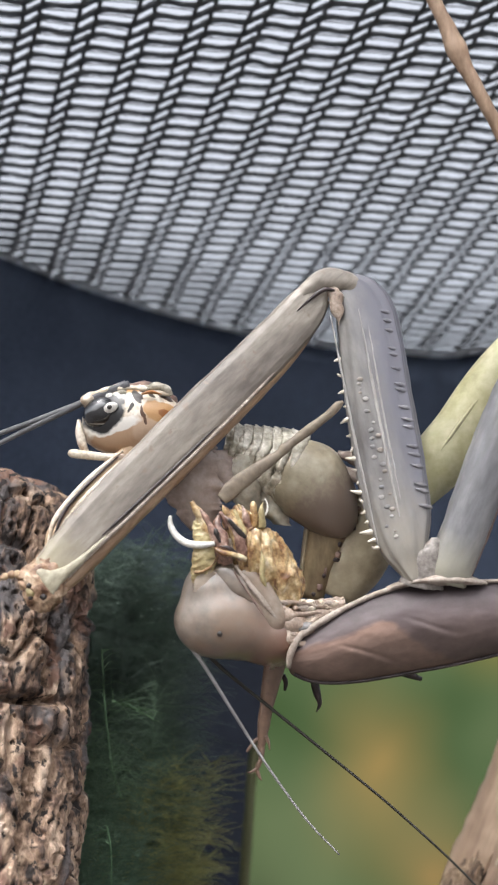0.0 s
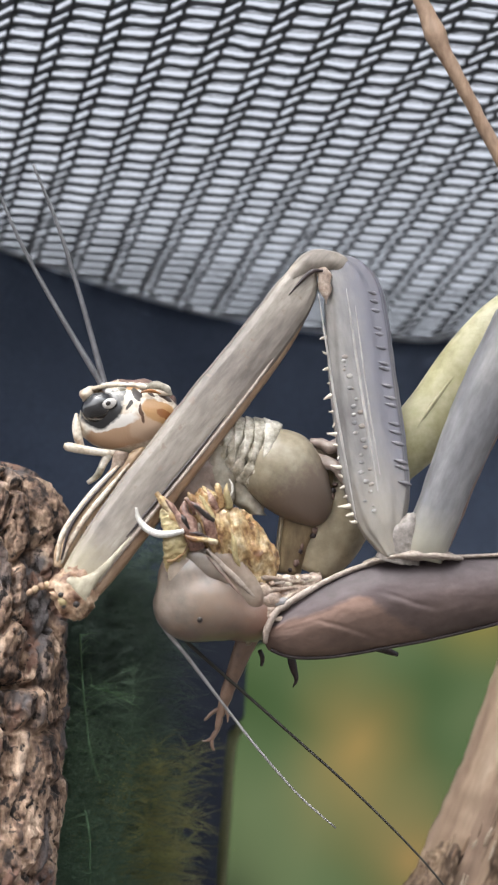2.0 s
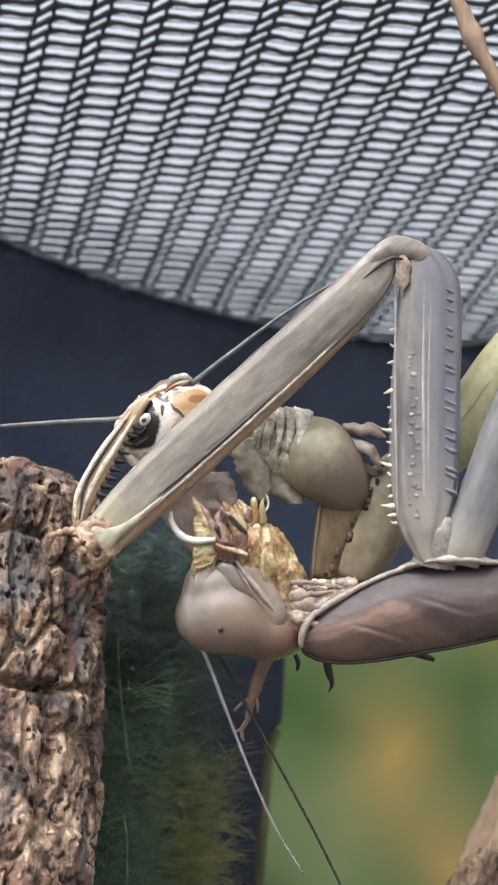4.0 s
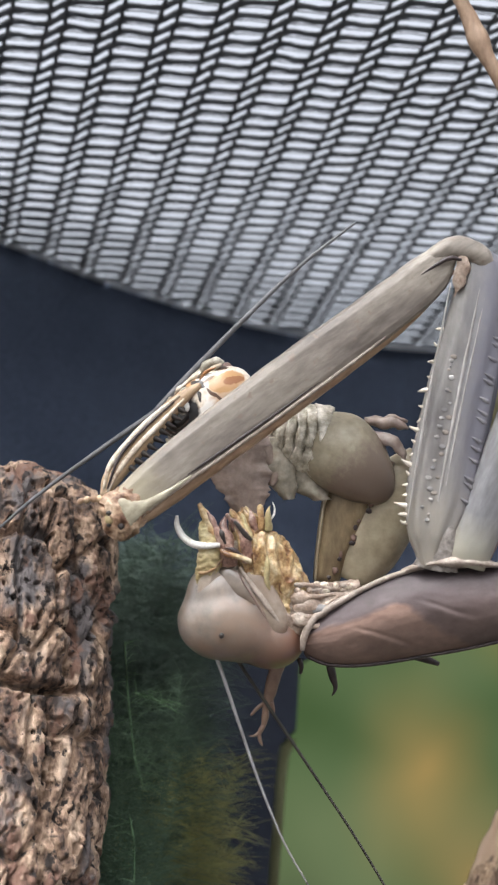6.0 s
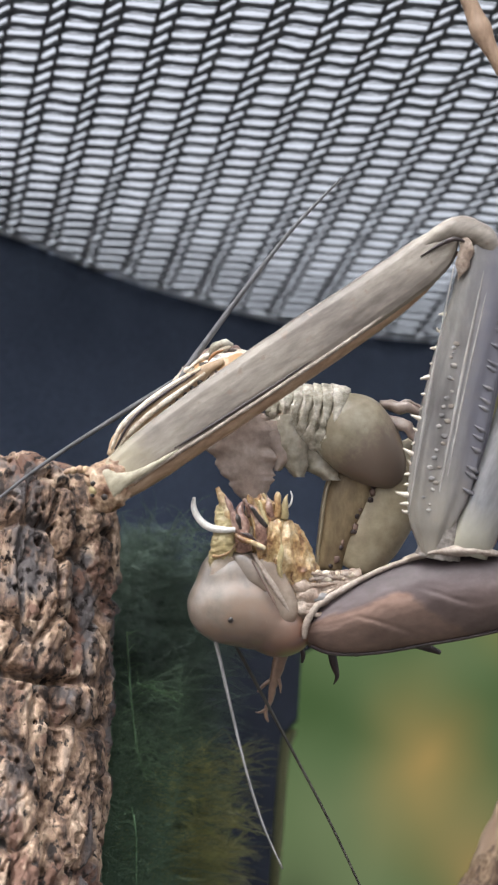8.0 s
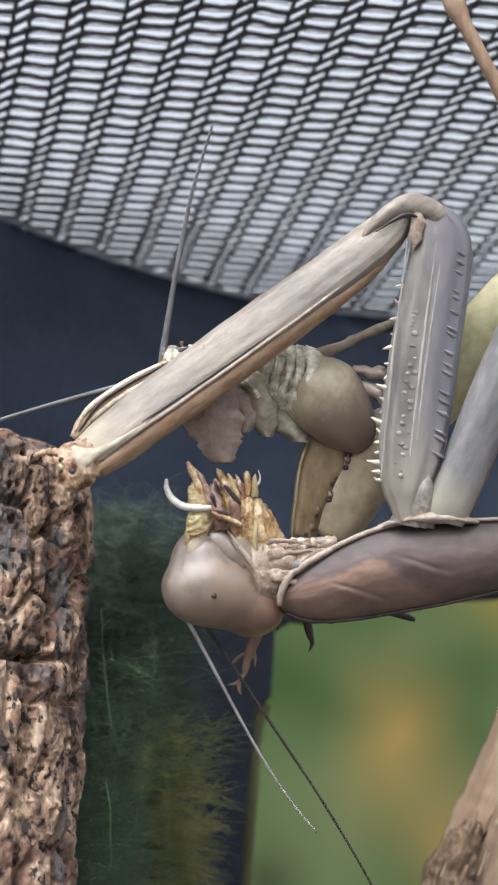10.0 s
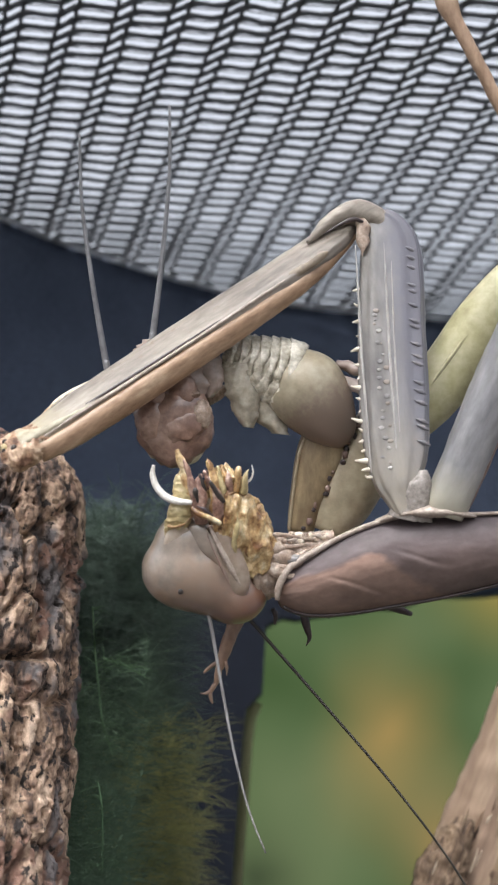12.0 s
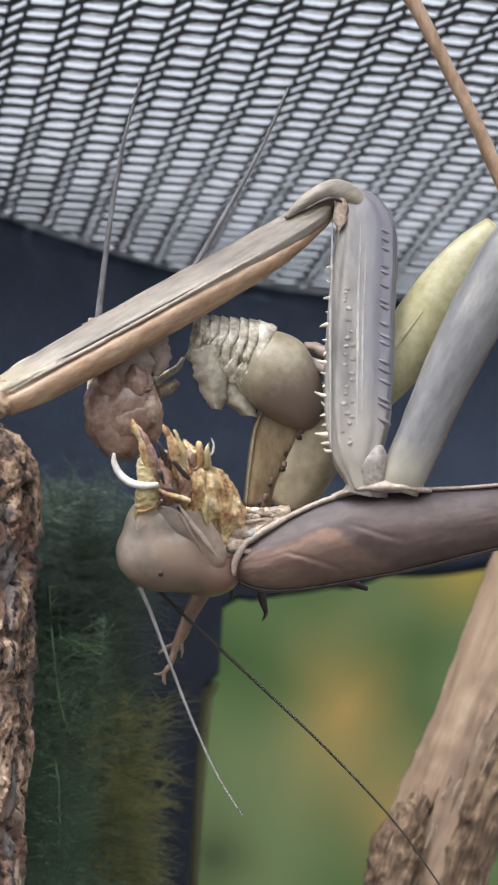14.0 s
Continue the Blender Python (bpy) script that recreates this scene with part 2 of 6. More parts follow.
NECKM = material("red_beige_chitin", [(0.3, (0.18, 0.108, 0.074)), (0.55, (0.25, 0.162, 0.116)), (0.8, (0.31, 0.222, 0.168))], 300, rough=0.3, bump=0.2, sheen=0.3, trans=0.1, low=0.8)
YELLOWLIP = material("pale_yellow_lip", [(0.3, (0.38, 0.29, 0.14)), (0.6, (0.50, 0.42, 0.23)), (0.8, (0.60, 0.53, 0.35))], 700, rough=0.36, bump=0.4, trans=0.1, low=0.7)
RUST = material("rust_patch", [(0.3, (0.26, 0.10, 0.03)), (0.7, (0.42, 0.20, 0.07))], 700, rough=0.4, bump=0.3)
MIDFEEL = material("slate_feeler", [(0.3, (0.10, 0.10, 0.11)), (0.7, (0.19, 0.19, 0.20))], 300, rough=0.4, bump=0.0)
EYEM = tinted(material("mauve_eye", [(0.3, (0.185, 0.15, 0.122)), (0.5, (0.235, 0.193, 0.16)), (0.72, (0.29, 0.247, 0.212))], 300, rough=0.3, bump=0.08, sheen=0.6, trans=0.1, low=0.8, patches=(0.25, 0.18, 0.135)), (1, 0, -0.9), 20, 170, (0.205, 0.098, 0.062), 0.16)
WINGM = material("grey_beige_skin", [(0.3, (0.20, 0.178, 0.14)), (0.5, (0.31, 0.28, 0.225)), (0.72, (0.44, 0.405, 0.335))], 420, rough=0.42, bump=0.3, low=0.75, trans=0.15)
MAUVE = material("olive_brown_cuticle", [(0.3, (0.16, 0.125, 0.095)), (0.5, (0.235, 0.19, 0.142)), (0.72, (0.30, 0.25, 0.185))], 420, rough=0.45, bump=0.35, trans=0.08, low=0.75)
MOUTHD = material("dark_amber_tissue", [(0.3, (0.10, 0.045, 0.022)), (0.5, (0.27, 0.15, 0.065)), (0.72, (0.46, 0.32, 0.16))], 900, rough=0.35, bump=0.5, trans=0.1, low=0.6)
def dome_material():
    """Olive cuticle, freckled at the rear, with mauve brown shade painted over the lower rear, in the body's own
    coordinates.
    """
    m = material("olive_cuticle_rear_shade", [(0.25, (0.20, 0.17, 0.115)), (0.5, (0.295, 0.255, 0.18)), (0.75, (0.37, 0.33, 0.25))], 260, rough=0.4, bump=0.3, trans=0.1, low=0.8)
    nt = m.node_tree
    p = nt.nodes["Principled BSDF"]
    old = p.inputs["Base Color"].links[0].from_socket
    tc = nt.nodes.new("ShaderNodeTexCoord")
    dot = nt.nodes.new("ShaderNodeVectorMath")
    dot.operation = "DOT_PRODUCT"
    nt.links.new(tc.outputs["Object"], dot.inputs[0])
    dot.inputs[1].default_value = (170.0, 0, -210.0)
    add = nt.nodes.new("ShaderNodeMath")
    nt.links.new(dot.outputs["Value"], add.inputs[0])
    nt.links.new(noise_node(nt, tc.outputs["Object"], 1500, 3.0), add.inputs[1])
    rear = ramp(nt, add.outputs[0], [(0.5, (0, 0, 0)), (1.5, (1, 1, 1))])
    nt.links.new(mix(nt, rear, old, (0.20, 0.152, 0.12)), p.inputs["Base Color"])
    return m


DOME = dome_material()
# The wall cloth's colour again, darkened to put shade on the lower wall.
SHADED_CLOTH = material("shaded_navy_cloth", [(0.3, (0.012, 0.015, 0.023)), (0.7, (0.019, 0.023, 0.035))], 60, rough=0.85, bump=0.3, fine=40, spec=0.1)
BINDING = material("olive_seam", [(0.3, (0.15, 0.15, 0.085)), (0.7, (0.22, 0.21, 0.125))], 60, rough=0.8, bump=0.2, fine=30)
let_light_through(BINDING, (0.42, 0.43, 0.26), 0.5)
CLOTH = material("navy_cloth", [(0.3, (0.033, 0.043, 0.068)), (0.7, (0.048, 0.062, 0.094))], 60, rough=0.9, bump=0.2, fine=40, spec=0.08)
def bark_material():
    """Tan cork with small black pits and broad charcoal grey weathering."""
    m = material("cork_bark", [(0.38, (0.06, 0.045, 0.04)), (0.45, (0.23, 0.15, 0.11)), (0.52, (0.42, 0.285, 0.20)), (0.62, (0.66, 0.49, 0.365))], 420, (1, 1, 0.6), 0.92, 1.0, depth=0.0005, fine=4.0, low=0.45)
    nt = m.node_tree
    p = nt.nodes["Principled BSDF"]
    col = p.inputs["Base Color"].links[0].from_socket
    vec = nt.nodes.new("ShaderNodeTexCoord").outputs["Object"]
    for scale, lo, hi, tint, stretch in ((150, 0.52, 0.60, (0.13, 0.115, 0.115), (1, 1, 0.5)), (240, 0.56, 0.62, (0.20, 0.115, 0.085), (1, 1, 0.7)), (1050, 0.55, 0.62, (0.028, 0.022, 0.02), (1, 1, 0.75))):
        n = noise_node(nt, vec, scale, 4.0, 0.6, stretch)
        col = mix(nt, ramp(nt, n, [(lo, (0, 0, 0)), (hi, (1, 1, 1))]), col, tint)
    nt.links.new(col, p.inputs["Base Color"])
    return m


BARKM = bark_material()
STICKM = material("brown_stick", [(0.3, (0.235, 0.158, 0.112)), (0.48, (0.325, 0.228, 0.16)), (0.6, (0.375, 0.27, 0.19)), (0.74, (0.45, 0.345, 0.255))], 380, (1, 1, 0.1), 0.7, 0.5, depth=0.0003, low=0.74)
TWIGM = material("tan_twig", [(0.3, (0.30, 0.19, 0.12)), (0.6, (0.42, 0.29, 0.20)), (0.8, (0.50, 0.37, 0.27))], 500, (1, 1, 0.3), 0.6, 0.4)
FLECK = material("pale_bark_fleck", [(0.3, (0.42, 0.32, 0.23)), (0.7, (0.66, 0.55, 0.43))], 700, rough=0.8, bump=0.4)
MOSSM = material("green_moss", [(0.3, (0.09, 0.155, 0.10)), (0.7, (0.17, 0.27, 0.165))], 200, rough=0.6, bump=0.0)
SPRIG = material("pale_moss", [(0.3, (0.09, 0.18, 0.09)), (0.55, (0.18, 0.31, 0.17)), (0.75, (0.34, 0.48, 0.31))], 200, rough=0.6, bump=0.0)
MOSSO = material("olive_moss", [(0.3, (0.24, 0.25, 0.09)), (0.7, (0.40, 0.39, 0.15))], 150, rough=0.7, bump=0.0)
SOIL = material("dark_floor", [(0.3, (0.02, 0.018, 0.015)), (0.7, (0.06, 0.05, 0.04))], 80, rough=0.9, bump=0.4)
# Made-up ground out of view; its tone sets the light bounced upwards.
BOUNCE_GROUND = material("unseen_ground", [(0.3, (0.05, 0.047, 0.045)), (0.7, (0.085, 0.08, 0.077))], 2.0, rough=0.9, bump=0.4)


# ---- modelling helpers ----
def q(x, y, w=0.0):
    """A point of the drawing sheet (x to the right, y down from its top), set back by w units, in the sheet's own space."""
    s = U * (1 + w * U / D0)
    return Vector(((x - 441) * s, D0 + w * U, (784 - y) * s))


def at_depth(x, y, d):
    """A point of the sheet's line of sight (x, y) at depth d, in the world."""
    k = d / 2501.0
    return SHEET @ Vector(((x - 441) * k, d, (784 - y) * k))


def smooth_path(pts, steps):
    """Catmull-Rom through rows of equal length."""
    a = np.array([list(p) for p in pts], float)
    a = np.vstack([2 * a[0] - a[1], a, 2 * a[-1] - a[-2]])
    out = []
    for i in range(1, len(a) - 2):
        for k in range(steps):
            u = k / steps
            p0, p1, p2, p3 = a[i - 1:i + 3]
            out.append(0.5 * (2 * p1 + (p2 - p0) * u + (2 * p0 - 5 * p1 + 4 * p2 - p3) * u * u + (3 * p1 - p0 - 3 * p2 + p3) * u ** 3))
    out.append(a[-2])
    return out


def loft(bm, rows, segs=14, steps=4, power=2.0, wobble=0.0, grain=600.0, back=Vector((0, 1, 0)), seed=0.0, flute=(0, 0.0)):
    """A closed tube along rows (x, y, z, half-width, half-depth); power above 2 squares its section."""
    rings = []
    path = smooth_path(rows, steps)
    for i, r in enumerate(path):
        c = Vector(r[:3])
        a, b = path[max(0, i - 1)], path[min(len(path) - 1, i + 1)]
        t = (Vector(b[:3]) - Vector(a[:3])).normalized()
        d = (back - t * back.dot(t))
        d = d.normalized() if d.length > 1e-4 else t.orthogonal().normalized()
        s = d.cross(t).normalized()
        ring = []
        for k in range(segs):
            an = 2 * math.pi * k / segs
            ca, sa = math.cos(an), math.sin(an)
            ca = math.copysign(abs(ca) ** (2 / power), ca)
            sa = math.copysign(abs(sa) ** (2 / power), sa)
            v = c + s * ca * max(r[3], 1e-6) + d * sa * max(r[4], 1e-6)
            if flute[0]:
                v += (v - c).normalized() * flute[1] * math.cos(flute[0] * an) * min(1.0, r[3] / (40 * U))
            if wobble:
                nn = noise.noise(v * grain + Vector((seed, 0, 0)))
                v += (v - c).normalized() * nn * wobble
            ring.append(bm.verts.new(v))
        rings.append(ring)
    for a, b in zip(rings, rings[1:]):
        for k in range(segs):
            bm.faces.new((a[k], a[(k + 1) % segs], b[(k + 1) % segs], b[k]))
    bm.faces.new(rings[0][::-1])
    bm.faces.new(rings[-1])
    return bm


def tube(*rows, **kw):
    return loft(bmesh.new(), rows, **kw)


def ball(c, r, u=20, v=14, wobble=0.0, grain=500.0, turn=None, seed=0.0):
    """An uneven ellipsoid with half-axes r about c."""
    bm = bmesh.new()
    bmesh.ops.create_uvsphere(bm, u_segments=u, v_segments=v, radius=1.0)
    for p in bm.verts:
        k = Vector((p.co.x * r[0], p.co.y * r[1], p.co.z * r[2]))
        if wobble:
            k *= 1 + wobble * noise.noise(p.co * grain * 0.004 + Vector((seed, seed, 0)))
        if turn:
            k = turn @ k
        p.co = k + Vector(c)
    return bm


def mesh_of(name, bm, mat):
    bmesh.ops.recalc_face_normals(bm, faces=bm.faces)
    me = bpy.data.meshes.new(name)
    bm.to_mesh(me)
    bm.free()
    me.polygons.foreach_set("use_smooth", [True] * len(me.polygons))
    me.materials.append(mat)
    return me


def part(name, bm, mat, parent, label="", m=None):
    """Links a bmesh as one mesh object under a thing or part, with its origin at the pose m of its parent's space."""
    if m is not None:
        bm.transform(m.inverted())
    ob = new(name, mesh_of(name, bm, mat))
    ob.parent = parent
    if m is not None:
        ob.matrix_basis = m
    return tagged(ob, label)


def bar(p0, p1, roll=0.0):
    """The pose of a limb that starts at p0 and points to p1 along its z, with y away from the viewer."""
    z = (Vector(p1) - Vector(p0)).normalized()
    y = Vector((0, 1, 0))
    y = (y - z * y.dot(z)).normalized()
    x = y.cross(z)
    m = Matrix((x, y, z)).transposed().to_4x4()
    return Matrix.Translation(p0) @ m @ Matrix.Rotation(radians(roll), 4, "Z")


def u3(x, y, z):
    return Vector((x, y, z)) * U


def ur(*rows):
    """Rows (x, y, z, half-width, half-depth) in drawing units, in metres."""
    return [[v * U for v in r] for r in rows]


def thing(name, label, category, m=None, group="", kind=""):
    ob = new(name)
    ob.empty_display_size = 0.005
    if m is not None:
        ob.matrix_basis = m
    return tagged(ob, label, category, group, kind)


def crumple(bm, amp, grain, stretch=(1, 1, 1), seed=0.0):
    """Raises sharp creases and soft folds on a mesh, amp in drawing units."""
    bmesh.ops.recalc_face_normals(bm, faces=bm.faces)
    bm.normal_update()
    for v in bm.verts:
        p = Vector((v.co.x * stretch[0], v.co.y * stretch[1], v.co.z * stretch[2])) * grain + Vector((seed, seed, 0))
        k = 0.3 - abs(noise.noise(p)) + 0.45 * (0.3 - abs(noise.noise(p * 2.3)))
        v.co += v.normal * k * amp * U
    return bm


def flake(pts, seed, w0=0.0, wrinkle=0.45):
    """A torn sheet about a wavering line of (x, z, half-width): ragged rims, a few units thick."""
    bm = bmesh.new()
    path = smooth_path(pts, 8)
    cols, sides = 16, []
    for off in (-3.0, 3.0):
        g = []
        for i, (x, z, h) in enumerate(path):
            row = []
            for k in range(cols + 1):
                s = 2 * k / cols - 1
                rag = 1 + 0.30 * noise.noise(Vector((i * 0.30, seed * 3.1 + (1 if s > 0 else -1), 0))) + 0.14 * noise.noise(Vector((i * 0.8, seed, s * 2)))
                px = x + s * h * rag
                crumple = 14 * noise.noise(Vector((px * 0.02, z * 0.02, seed))) + 6 * noise.noise(Vector((px * 0.07, z * 0.07, seed)))
                row.append(bm.verts.new(u3(px, w0 + crumple * wrinkle + 16 * s * s + off, z)))
            g.append(row)
        sides.append(g)
    f, r = sides
    n = len(path) - 1
    for i in range(n):
        for k in range(cols):
            bm.faces.new((f[i][k], f[i + 1][k], f[i + 1][k + 1], f[i][k + 1]))
            bm.faces.new((r[i][k], r[i][k + 1], r[i + 1][k + 1], r[i + 1][k]))
        for k in (0, cols):
            bm.faces.new((f[i][k], r[i][k], r[i + 1][k], f[i + 1][k]))
    for i in (0, n):
        for k in range(cols):
            bm.faces.new((f[i][k], r[i][k], r[i][k + 1], f[i][k + 1]))
    return bm


# ---- the cage: net roof, cloth walls, window, floor ----
ROOF = 0.095


def roof_point(x, y, drop=0.0):
    """Where the line of sight (x, y) of the sheet meets the net roof."""
    d = SHEET.to_3x3() @ Vector(((x - 441) / 2501.0, 1.0, (784 - y) / 2501.0))
    return EYE + d * ((ROOF - drop) / d.z)


EDGE = [roof_point(x, y) for x, y in ((-620, 190), (-200, 325), (0, 391), (140, 446), (286, 494), (440, 535), (606, 563), (760, 576), (850, 578), (960, 548), (1150, 480), (1500, 330))]


def beyond_edge(p):
    """How far p lies beyond the roof's hem."""
    best = -1.0
    for a, b in zip(EDGE, EDGE[1:]):
        if a.x <= p.x <= b.x:
            k = (p.x - a.x) / (b.x - a.x)
            best = p.y - (a.y + k * (b.y - a.y))
    return best


def strand(bm, pts, half, thick, segs=6):
    rings = []
    for i, p in enumerate(pts):
        t = (pts[min(i + 1, len(pts) - 1)] - pts[max(i - 1, 0)]).normalized()
        s = t.cross(Vector((0, 0, 1))).normalized()
        h = half[i] if isinstance(half, list) else half
        rings.append([bm.verts.new(p + s * h * math.cos(6.2832 * k / segs) + Vector((0, 0, thick * math.sin(6.2832 * k / segs)))) for k in range(segs)])
    for a, b in zip(rings, rings[1:]):
        for k in range(segs):
            bm.faces.new((a[k], a[(k + 1) % segs], b[(k + 1) % segs], b[k]))


def build_net():
    o = roof_point(741, 110)
    va = roof_point(729, 130) - o
    vb = roof_point(829, 118) - o
    la = va.length
    bm = bmesh.new()

    def lp(i, j):
        p = o + vb * i + va * j
        n1 = noise.noise(p * 300)
        n2 = noise.noise(p * 300 + Vector((7, 3, 1)))
        sag = 0.0006 * noise.noise(p * 25)
        return p + va * 0.17 * n1 + vb * 0.045 * n2 + Vector((0, 0, sag))

    for i in range(-24, 18):
        for j in range(-40, 46):
            c = o + vb * i + va * j
            if beyond_edge(c) > 0.0026 or c.y < 0.02 or abs(c.x) > 0.11:
                continue
            far = beyond_edge(c)
            pts = [lp(i - 0.33, j + 0.5), lp(i - 0.12, j + 0.45), lp(i + 0.1, j + 0.5), lp(i + 0.33, j + 0.46), lp(i + 0.5, j + 0.02), lp(i + 0.67, j - 0.42)]
            w = la * (0.226 + 0.02 * max(0.0, 1 + far / 0.020))
            strand(bm, pts, [w * 1.3, w * 0.95, w * 0.95, w * 1.2, w * 0.95, w * 1.25], 0.00016)
            if far > -0.2:
                fold = Vector((0, 0, 0.00025))
                hw = la * (0.055 + 0.11 * max(0.0, 1 + far / 0.020))
                e = 0.34 if far < -0.017 else 0.52
                strand(bm, [lp(i - e, j + 0.02) + fold, lp(i, j - 0.04) + fold, lp(i + e, j) + fold], hw, 0.00010, 4)
            if far > -0.013:
                strand(bm, [lp(i - 0.34, j + 0.27), lp(i, j + 0.23), lp(i + 0.34, j + 0.25)], la * (0.06 + 0.04 * (1 + far / 0.013)), 0.00010, 4)
            for s in (-0.34, 0.34):
                strand(bm, [lp(i + s, j - 0.5), lp(i + s * 1.04, j), lp(i + s, j + 0.5)], la * 0.13, 0.00014, 5)
    return bm


net = tagged(new("ceiling", mesh_of("ceiling", build_net(), NET)), "grey knitted net roof of a rearing cage", "net roof", kind="structure")


def cloth_wall(name, plan, z0, z1, sill, thick, mat):
    """An upright cloth wall along a line in plan, rippled a little; sill(x) is the height below which it is open, or None."""
    bm = bmesh.new()
    n = len(plan) - 1
    levels = [z0 + (w_top - z0) * j / 12 for j in range(12)] + [w_top + (z1 - w_top) * j / 14 for j in range(15)]
    k = len(levels) - 1
    sides = []
    for off in (0.0, thick):
        g = []
        for i, p in enumerate(plan):
            d = plan[min(i + 1, n)] - plan[max(i - 1, 0)]
            nrm = Vector((-d.y, d.x, 0)).normalized()
            row = []
            for z in levels:
                v = Vector((p.x, p.y, z))
                row.append(bm.verts.new(v + nrm * (off + min(1.0, (z1 - z) * 60) * (0.0006 + 0.0010 * noise.noise(v * 28)))))
            g.append(row)
        sides.append(g)
    f, r = sides
    solid = [[not (sill(0.5 * (plan[i].x + plan[i + 1].x)) and levels[j] < w_top - 1e-6) for j in range(k)] for i in range(n)]
    for i in range(n):
        for j in range(k):
            if not solid[i][j]:
                continue
            bm.faces.new((f[i][j], f[i + 1][j], f[i + 1][j + 1], f[i][j + 1]))
            bm.faces.new((r[i][j], r[i][j + 1], r[i + 1][j + 1], r[i + 1][j]))
            if j == 0 or not solid[i][j - 1]:
                bm.faces.new((f[i][j], r[i][j], r[i + 1][j], f[i + 1][j]))
            if j == k - 1:
                bm.faces.new((f[i][k], f[i + 1][k], r[i + 1][k], r[i][k]))
            if i == 0 or not solid[i - 1][j]:
                bm.faces.new((f[i][j], f[i][j + 1], r[i][j + 1], r[i][j]))
            if i == n - 1 or not solid[i + 1][j]:
                bm.faces.new((f[i + 1][j], r[i + 1][j], r[i + 1][j + 1], f[i + 1][j + 1]))
    bmesh.ops.delete(bm, geom=[v for v in bm.verts if not v.link_faces], context="VERTS")
    return tagged(new(name, mesh_of(name, bm, mat)), "dark navy cloth wall of the cage", "cloth wall", kind="structure")


ZTOP = EYE.z + ROOF
ZLOW = EYE.z - 0.12


def on_wall(x, y, a, b):
    """Where the line of sight (x, y) meets the upright plane through a and b."""
    d = SHEET.to_3x3() @ Vector(((x - 441) / 2501.0, 1.0, (784 - y) / 2501.0))
    n = Vector((-(b - a).y, (b - a).x, 0))
    return EYE + d * ((a - EYE).dot(n) / d.dot(n))


WA, WB = EDGE[5], EDGE[6]
w_left = on_wall(440, 1250, WA, WB)
w_top = on_wall(640, 1050, WA, WB).z
corner = Vector((w_left.x, w_left.y, ZTOP))
run = [Vector(r) for r in smooth_path(EDGE, 6)]
plan_line = [p for p in run if p.x < corner.x - 0.0008] + [corner] + [p for p in run if p.x > corner.x + 0.0008]
cloth_wall("wall_north", plan_line, ZLOW, ZTOP, lambda x: corner.x < x < EDGE[10].x, 0.003, CLOTH)

# Flap reaches over the lower wall; its dark colour stands in for shade.
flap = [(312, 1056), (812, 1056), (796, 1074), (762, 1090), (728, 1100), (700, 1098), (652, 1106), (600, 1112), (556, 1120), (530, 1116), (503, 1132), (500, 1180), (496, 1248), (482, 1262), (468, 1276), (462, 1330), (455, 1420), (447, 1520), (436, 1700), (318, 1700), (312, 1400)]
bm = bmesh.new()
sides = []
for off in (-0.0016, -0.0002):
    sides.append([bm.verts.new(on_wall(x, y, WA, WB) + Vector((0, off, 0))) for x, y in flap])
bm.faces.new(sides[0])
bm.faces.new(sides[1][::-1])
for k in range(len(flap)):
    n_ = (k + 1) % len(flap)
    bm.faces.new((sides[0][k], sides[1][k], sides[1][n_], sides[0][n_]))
window_flap = tagged(new("window_trim", mesh_of("window_trim", bm, SHADED_CLOTH)), "slanting cloth flap at the window with shade in its dark colour", "window edge", kind="structure")
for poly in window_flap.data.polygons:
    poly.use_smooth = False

binding = [(482, 1258), (496, 1262), (484, 1290), (478, 1340), (472, 1430), (464, 1530), (452, 1700), (434, 1700), (445, 1520), (453, 1420), (460, 1330), (466, 1278)]
bm = bmesh.new()
sides = [[bm.verts.new(on_wall(x, y, WA, WB) + Vector((0, off, 0))) for x, y in binding] for off in (0.0002, 0.0008)]
bm.faces.new(sides[0])
bm.faces.new(sides[1][::-1])
for k in range(len(binding)):
    n_ = (k + 1) % len(binding)
    bm.faces.new((sides[0][k], sides[1][k], sides[1][n_], sides[0][n_]))
tagged(new("window_frame", mesh_of("window_frame", bm, BINDING)), "thin olive beige seam along the window's dark flap", "window edge", kind="structure")

hem = bmesh.new()
strand(hem, [Vector(r) + Vector((0, -0.0006, -0.0002)) for r in smooth_path(EDGE, 6)], 0.0004, 0.0003)
tagged(new("trim", mesh_of("trim", hem, HEM)), "folded grey hem of the net roof", "hem", kind="structure")

# floor of the cage, unseen ground toned for bounce light, garden far behind the window
bm = bmesh.new()
bmesh.ops.create_grid(bm, x_segments=24, y_segments=24, size=0.14)
for v_ in bm.verts:
    v_.co.z = 0.002 * noise.noise(v_.co * 60)
bm.transform(Matrix.Translation((0, 0.06, ZLOW - 0.002)))
tagged(new("floor", mesh_of("floor", bm, SOIL)), "dark crumbly floor of the cage", "floor", kind="structure")
bm = bmesh.new()
bmesh.ops.create_grid(bm, x_segments=2, y_segments=2, size=400)
tagged(new("ground", mesh_of("ground", bm, BOUNCE_GROUND)), "dark unseen ground round the cage, toned for its bounce light", "decking", kind="structure")


